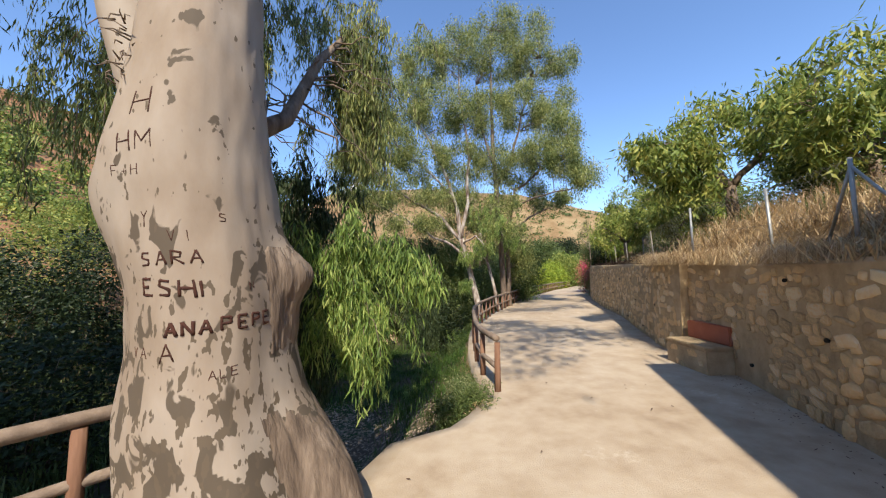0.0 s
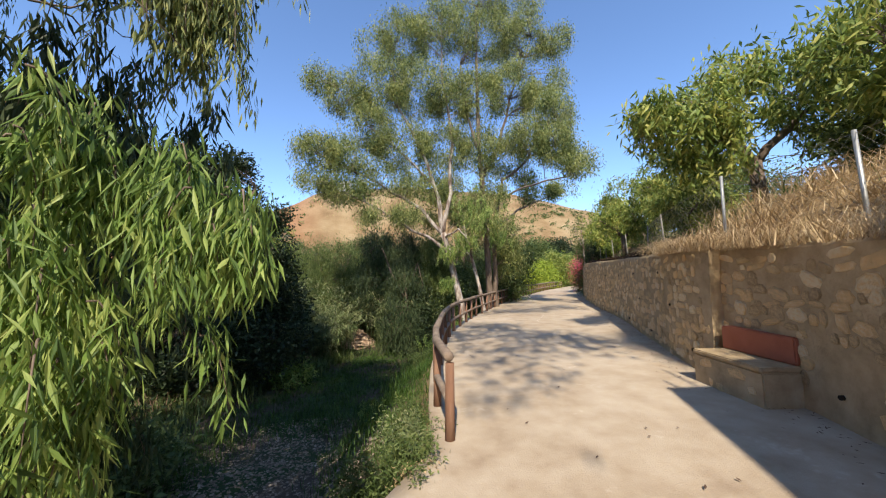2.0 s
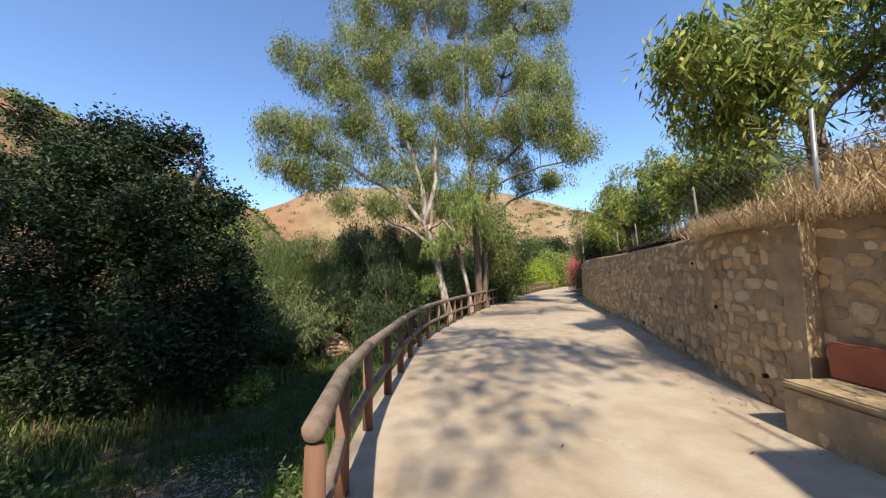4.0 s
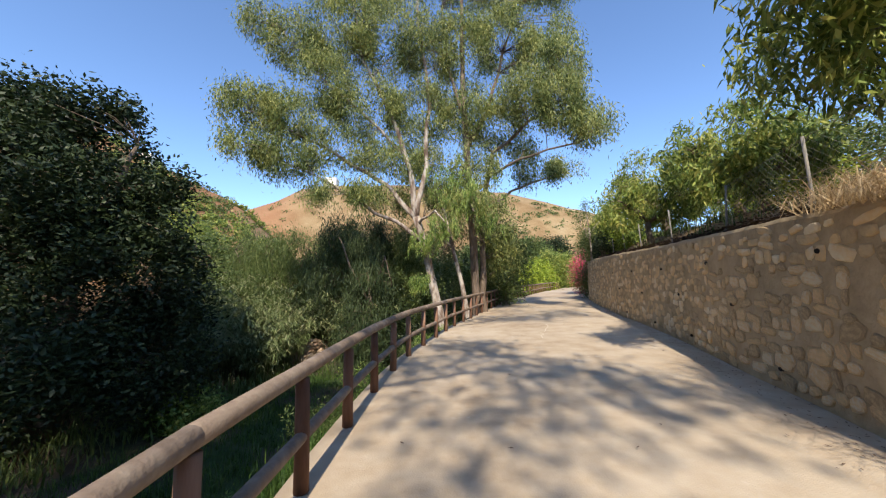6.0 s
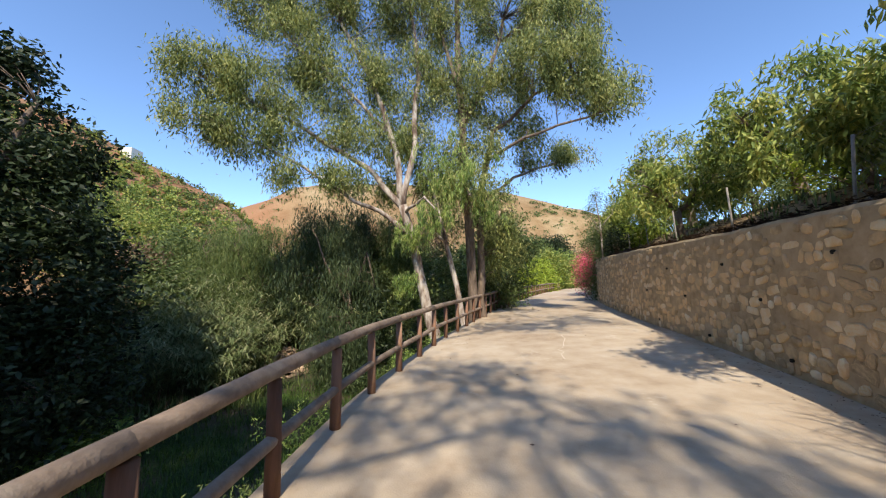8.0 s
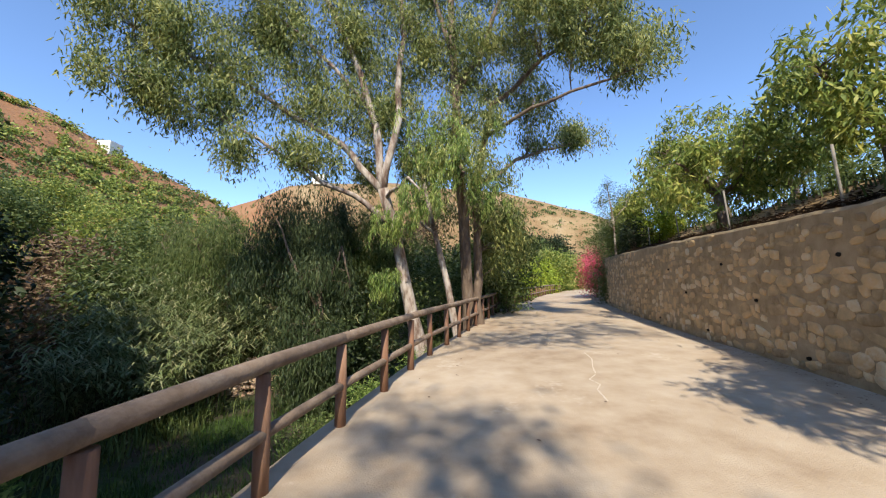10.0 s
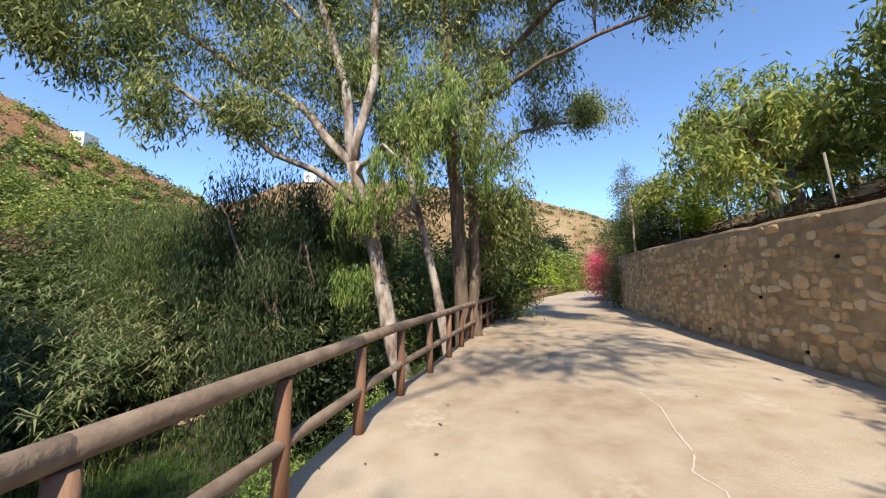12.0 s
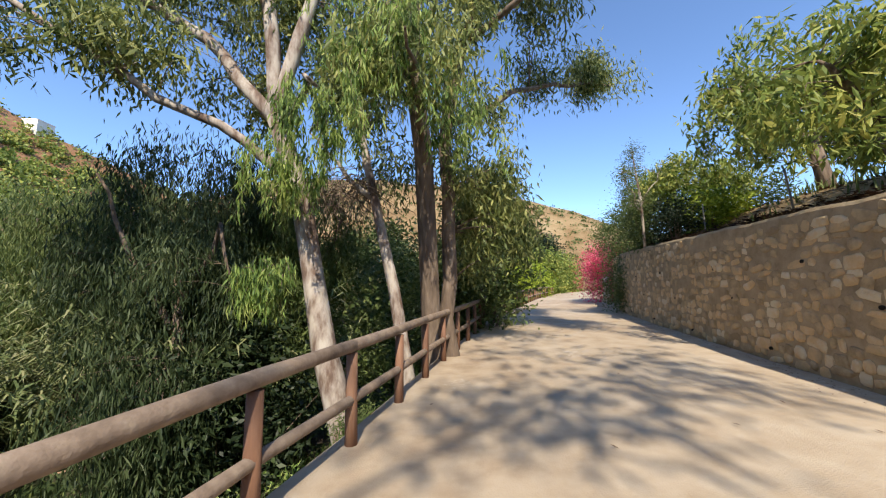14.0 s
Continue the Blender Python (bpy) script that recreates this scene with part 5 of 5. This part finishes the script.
for i, (x, y, h) in enumerate(((-6.0, 22.8, 3.6), (-6.0, 21.4, 2.8), (-6.6, 23.4, 4.2), (-7.4, 22.0, 3.4), (-2.6, 23.4, 3.8), (-1.2, 23.2, 4.0), (-8.4, 24.6, 4.0), (-5.6, 26.4, 4.2), (-3.0, 26.2, 4.0), (0.2, 24.0, 4.0), (-6.8, 20.2, 2.6), (-5.2, 20.4, 2.7), (-4.9, 22.6, 3.0))):
    cane(x, y, h, 60 + i, 40)


# scrub dotted over the hills
g = np.random.default_rng(5)
C, S = [], []
while len(C) < 2600:
    b, d = g.uniform(-95, 40), g.uniform(36, 100)
    if (b > -22 and d < 55) or (d > 66 and b < -32):
        continue
    x, y = 1.5 + d * math.sin(math.radians(b)), 6 + d * math.cos(math.radians(b))
    w = noise.noise((x * 0.06, y * 0.06, 9)) * 0.7 + 0.1
    if w < g.uniform(-0.2, 0.45) or (b > -30 and g.uniform() < 0.5 + 0.3 * (b < 8)):
        continue
    C.append((x, y, land(x, y) + 0.15))
C = np.array(C)
D = np.hypot(C[:, 0], C[:, 1])
per = 26
P = np.repeat(C, per, 0)
k = len(P)
sz = np.repeat(0.10 + D * 0.0058, per)[:, None]
P = P + g.normal(0, 1, (k, 3)) * sz * np.array([0.8, 0.8, 0.4])
d = g.normal(0, 1, (k, 3)); d /= np.linalg.norm(d, axis=1)[:, None]
s = np.cross(d, g.normal(0, 1, (k, 3))); s /= np.linalg.norm(s, axis=1)[:, None]
v = np.stack([P - d * sz * 0.34, P + s * sz * 0.24, P + d * sz * 0.34, P - s * sz * 0.24], 1).reshape(-1, 3)
put("hill_scrub", mesh_from(v, np.arange(4 * k).reshape(-1, 4), M_BUSH, True), kind="stuff", label="low green scrub dotted over the dry hillsides")


# larger bushes on the left-hand hillside
C = []
while len(C) < 420:
    b, d = g.uniform(-78, -22), g.uniform(33, 65)
    x, y = 1.5 + d * math.sin(math.radians(b)), 6 + d * math.cos(math.radians(b))
    if noise.noise((x * 0.09, y * 0.09, 4)) > -0.12:
        C.append((x, y, land(x, y) + 0.35))
C = np.array(C)
R = np.repeat(g.uniform(0.35, 1.0, len(C)), 90)[:, None]
P = np.repeat(C, 90, 0) + g.normal(0, 1, (len(C) * 90, 3)) * R * np.array([0.6, 0.6, 0.45])
k = len(P)
d = g.normal(0, 1, (k, 3)); d /= np.linalg.norm(d, axis=1)[:, None]
s = np.cross(d, g.normal(0, 1, (k, 3))); s /= np.linalg.norm(s, axis=1)[:, None]
v = np.stack([P - d * 0.17, P + s * 0.11, P + d * 0.17, P - s * 0.11], 1).reshape(-1, 3)
put("hill_bushes", mesh_from(v, np.arange(4 * k).reshape(-1, 4), M_MANGO, True), kind="stuff", label="rounded green bushes on the red-brown hillside")


# cracks and a pale scar in the concrete
for k, pts in enumerate(([(5.11, 16.3), (5.0, 15.8), (4.78, 15.35), (4.62, 14.94)], [(4.62, 14.94), (4.42, 14.72), (4.45, 14.5), (4.31, 14.3), (4.2, 13.85)])):
    P = []
    for (x0, y0), (x1, y1) in zip(pts[:-1], pts[1:]):
        for t in np.linspace(0, 1, 8, endpoint=False):
            P.append((x0 + (x1 - x0) * t + 0.015 * noise.noise((x0 * 9, t * 5, k)), y0 + (y1 - y0) * t))
    V = []
    for x, y in P:
        z = road_z(x) + 0.012 * noise.noise((x * 0.9, y * 0.9, 7)) + 0.004
        w = 0.009 + 0.006 * noise.noise((x * 20, y * 20, 0))
        V += [(x - w, y, z), (x + w, y, z)]
    put("pale_crack", mesh_from(V, [(2 * i, 2 * i + 1, 2 * i + 3, 2 * i + 2) for i in range(len(P) - 1)], material("pale_mortar_crack", [(0.5, 0.43, 0.34), (0.6, 0.52, 0.42)], 20, 0.95, 0)), kind="stuff", label="pale filled crack in the concrete lane")


# ---------- carved letters on the old trunk ----------
M_CARVE = material("carved_cut", [(0.03, 0.014, 0.011), (0.08, 0.03, 0.02)], 20, 0.9, 0.3, 60)


LINES = {
    "H": (((0, 0), (0.02, 1)), ((0.8, -0.05), (0.75, 1.05)), ((0, 0.5), (0.8, 0.52))),
    "M": (((0, 0), (0, 1), (0.45, 0.35), (0.9, 1), (0.95, 0)),),
    "F": (((0, 0), (0, 1), (0.6, 1)), ((0, 0.5), (0.45, 0.5))),
    "+": (((0, 0.4), (0.5, 0.4)), ((0.25, 0.15), (0.25, 0.65))),
    "S": (((0.65, 0.9), (0.1, 0.95), (0, 0.6), (0.6, 0.4), (0.55, 0.05), (0, 0.05)),),
    "A": (((0, 0), (0.4, 1), (0.75, 0)), ((0.15, 0.38), (0.62, 0.38))),
    "R": (((0, 0), (0, 1), (0.6, 0.85), (0.5, 0.5), (0, 0.5), (0.7, 0)),),
    "E": (((0.65, 1), (0, 1), (0, 0), (0.65, 0)), ((0, 0.5), (0.5, 0.5))),
    "N": (((0, 0), (0, 1), (0.7, 0), (0.7, 1)),),
    "P": (((0, 0), (0, 1), (0.6, 0.95), (0.6, 0.55), (0, 0.5)),),
    "L": (((0, 1), (0, 0), (0.6, 0)),),
    "I": (((0, 0), (0, 1)),),
    "V": (((0, 1), (0.3, 0), (0.6, 1)),),
    "Y": (((0, 1), (0.3, 0.5), (0.6, 1)), ((0.3, 0.5), (0.25, -0.3))),
}


def carve(text, a, z, size, slant=0.0, wide=0.0045):
    """Hand-cut strokes on the trunk, starting at the angle a (degrees) and height z."""
    q = random.Random(len(text) + int(z * 100))
    x0 = 0.0
    for ch in text:
        tubes = []
        if ch == " ":
            x0 += 0.5
            continue
        for line in LINES[ch]:
            pts = []
            for (u0, v0), (u1, v1) in zip(line[:-1], line[1:]):
                for k in range(5):
                    u, v = u0 + (u1 - u0) * k / 4, v0 + (v1 - v0) * k / 4
                    X = (x0 + u) * size + q.uniform(-0.001, 0.001)
                    zz = z + v * size + slant * X
                    aa = math.radians(a) + X / trunk_r(math.radians(a), z)
                    c, rr = trunk_c(zz), trunk_r(aa, zz) - wide * 0.3
                    pts.append((c.x + rr * math.cos(aa) + 1.56, c.y + rr * math.sin(aa) - 2.43, zz))
            tubes.append(tube(pts, [wide * q.uniform(0.8, 1.2) for _ in pts], 6))
        x0 += 1.12
        put("carved_letter", mesh_from(*merge(tubes), M_CARVE), old, "dark reddish letter cut into the bark")


for text, a, z, size, sl, w in (("H", -104, 2.74, 0.15, 0.1, 0.005), ("HM", -112, 2.52, 0.11, 0.05, 0.005), ("F+H", -117, 2.38, 0.06, 0, 0.003), ("SARA", -97, 1.86, 0.075, 0.05, 0.006), ("ESHI", -99, 1.70, 0.09, -0.05, 0.009),
                                ("ANA", -84, 1.47, 0.075, 0.05, 0.010), ("PEPE", -54, 1.49, 0.075, 0.05, 0.009), ("ALE", -62, 1.22, 0.05, 0.1, 0.003), ("A", -88, 1.33, 0.10, 0.1, 0.005), ("Y", -95, 2.1, 0.07, 0, 0.003), ("V I", -78, 2.0, 0.06, 0, 0.003), ("N", -36, 1.72, 0.04, 0.2, 0.003), ("VA", -112, 1.35, 0.06, 0, 0.003), ("S", -48, 2.12, 0.05, 0, 0.003)):
    carve(text, a, z, size, sl, w)


# ---------- stones of the wall ----------
def stone_shape(seed):
    q = random.Random(seed)
    n = 8
    V, rings = [], ((1.0, -0.4), (0.93, 0.55), (0.70, 0.92))
    ang = [2 * math.pi * (i + q.uniform(-0.3, 0.3)) / n for i in range(n)]
    rad = [q.uniform(0.72, 1.0) for _ in range(n)]
    for s, d in rings:
        for a, r0 in zip(ang, rad):
            k = r0 * s / max(abs(math.cos(a)), abs(math.sin(a))) ** 0.6
            V.append((d + (q.uniform(-0.12, 0.12) if d > 0 else 0), 0.5 * k * math.cos(a), 0.5 * k * math.sin(a)))
    V.append((1.0, 0, 0))
    F = []
    for j in range(2):
        for i in range(n):
            F.append((j * n + i, j * n + (i + 1) % n, (j + 1) * n + (i + 1) % n, (j + 1) * n + i))
    c = len(V) - 1
    for i in range(0, n, 2):
        F.append((2 * n + i, 2 * n + i + 1, 2 * n + (i + 2) % n, c))
    return np.array(V, float), F


SHAPES = [stone_shape(i) for i in range(14)]
STONE_MESH = [mesh_from(v * np.array([-1, 1, 1]), [q[::-1] for q in f], M_STONEP) for v, f in SHAPES]


def stones(f, y0, y1, owner, pieces, ztop=9.0, bench_face=False):
    q = random.Random(int(y0 * 10) + 5)
    V, F, n = [], [], 0
    made = 0
    z = 0.02
    row = 0
    while z < 2.6:
        h = q.uniform(0.11, 0.20) * (1.25 if z < 0.6 else 1)
        y = y0 + q.uniform(0, 0.2)
        while y < y1 - 0.1:
            w = q.choice((q.uniform(0.10, 0.18), q.uniform(0.16, 0.38)))
            yc = y + w / 2
            y += w * 0.98
            hh = h * q.uniform(0.65, 1.2)
            zc = z + h / 2 + q.uniform(-0.045, 0.045)
            gx = f(yc)
            if zc + hh / 2 > min(ztop, wall_top(yc) - 0.05) or zc - hh / 2 < road_z(gx) - 0.05:
                continue
            if q.random() < (0.06 if zc < 1.1 else 0.2) or (4.9 < yc < 5.75 and zc < 0.9) or (5.84 < yc < 6.98 and zc < 0.9 and not bench_face):
                continue
            tx = (f(yc + 0.2) - f(yc - 0.2)) / 0.4
            rot = math.atan2(-tx, 1)
            proud = q.uniform(0.006, 0.026) * (1.3 if zc < 0.7 else 0.8)
            i = q.randrange(14)
            x = gx + 0.06 * zc / wall_top(yc) * 0.9
            m = Matrix.Translation((x + 0.004, yc, zc)) @ Matrix.Rotation(rot, 4, "Z") @ Matrix.Rotation(q.uniform(-0.3, 0.3), 4, "X") @ Matrix.Diagonal((proud, w * 1.1, hh * 1.1, 1))
            if pieces[0] < yc < pieces[1] and zc < 1.6 and made < 300:
                ob = new("stone", STONE_MESH[i])
                ob.matrix_world = m
                ob.parent = owner
                ob.matrix_parent_inverse = Matrix.Translation(owner.location).inverted()
                made += 1
            else:
                v = SHAPES[i][0] * np.array([-1, 1, 1])
                M = np.array(m)
                V.append(v @ M[:3, :3].T + M[:3, 3])
                F += [tuple(k + n for k in c[::-1]) for c in SHAPES[i][1]]
                n += len(v)
        z += h * 0.93
    if V:
        put("stones", mesh_from(np.concatenate(V), F, M_STONE), owner, kind="stuff")


stones(wall_ax, -3.5, 7.15, wall_near, (3.6, 6.9))
stones(wall_bx, 7.15, 32.5, wall_far, (7.2, 11.6))

seat_block = bpy.data.objects["stone_bench"]
stones(lambda y: 4.40 + (y - 6.4) * 0.06, 5.86, 6.96, seat_block, (5.8, 7.0), 0.47, True)

# drain holes of the wall: solid plugs, the dark inside painted near black
q = random.Random(6)
for i in range(34):
    y = 3.0 + i * 0.78 + q.uniform(-0.15, 0.15)
    if 5.7 < y < 7.2:
        continue
    z = (0.35, 1.05, 1.65)[i % 3] + q.uniform(-0.05, 0.05)
    x = wall_x(y)
    bm = bmesh.new()
    bmesh.ops.create_cone(bm, cap_ends=True, segments=8, radius1=0.026, radius2=0.026, depth=0.05)
    bmesh.ops.rotate(bm, verts=bm.verts, matrix=Matrix.Rotation(math.pi / 2, 3, "Y"))
    bmesh.ops.translate(bm, verts=bm.verts, vec=(x + 0.06 * z / 2, y, z))
    part("drain_hole", bm, M_HOLE_SHADE, wall_near if y < 7.1 else wall_far)
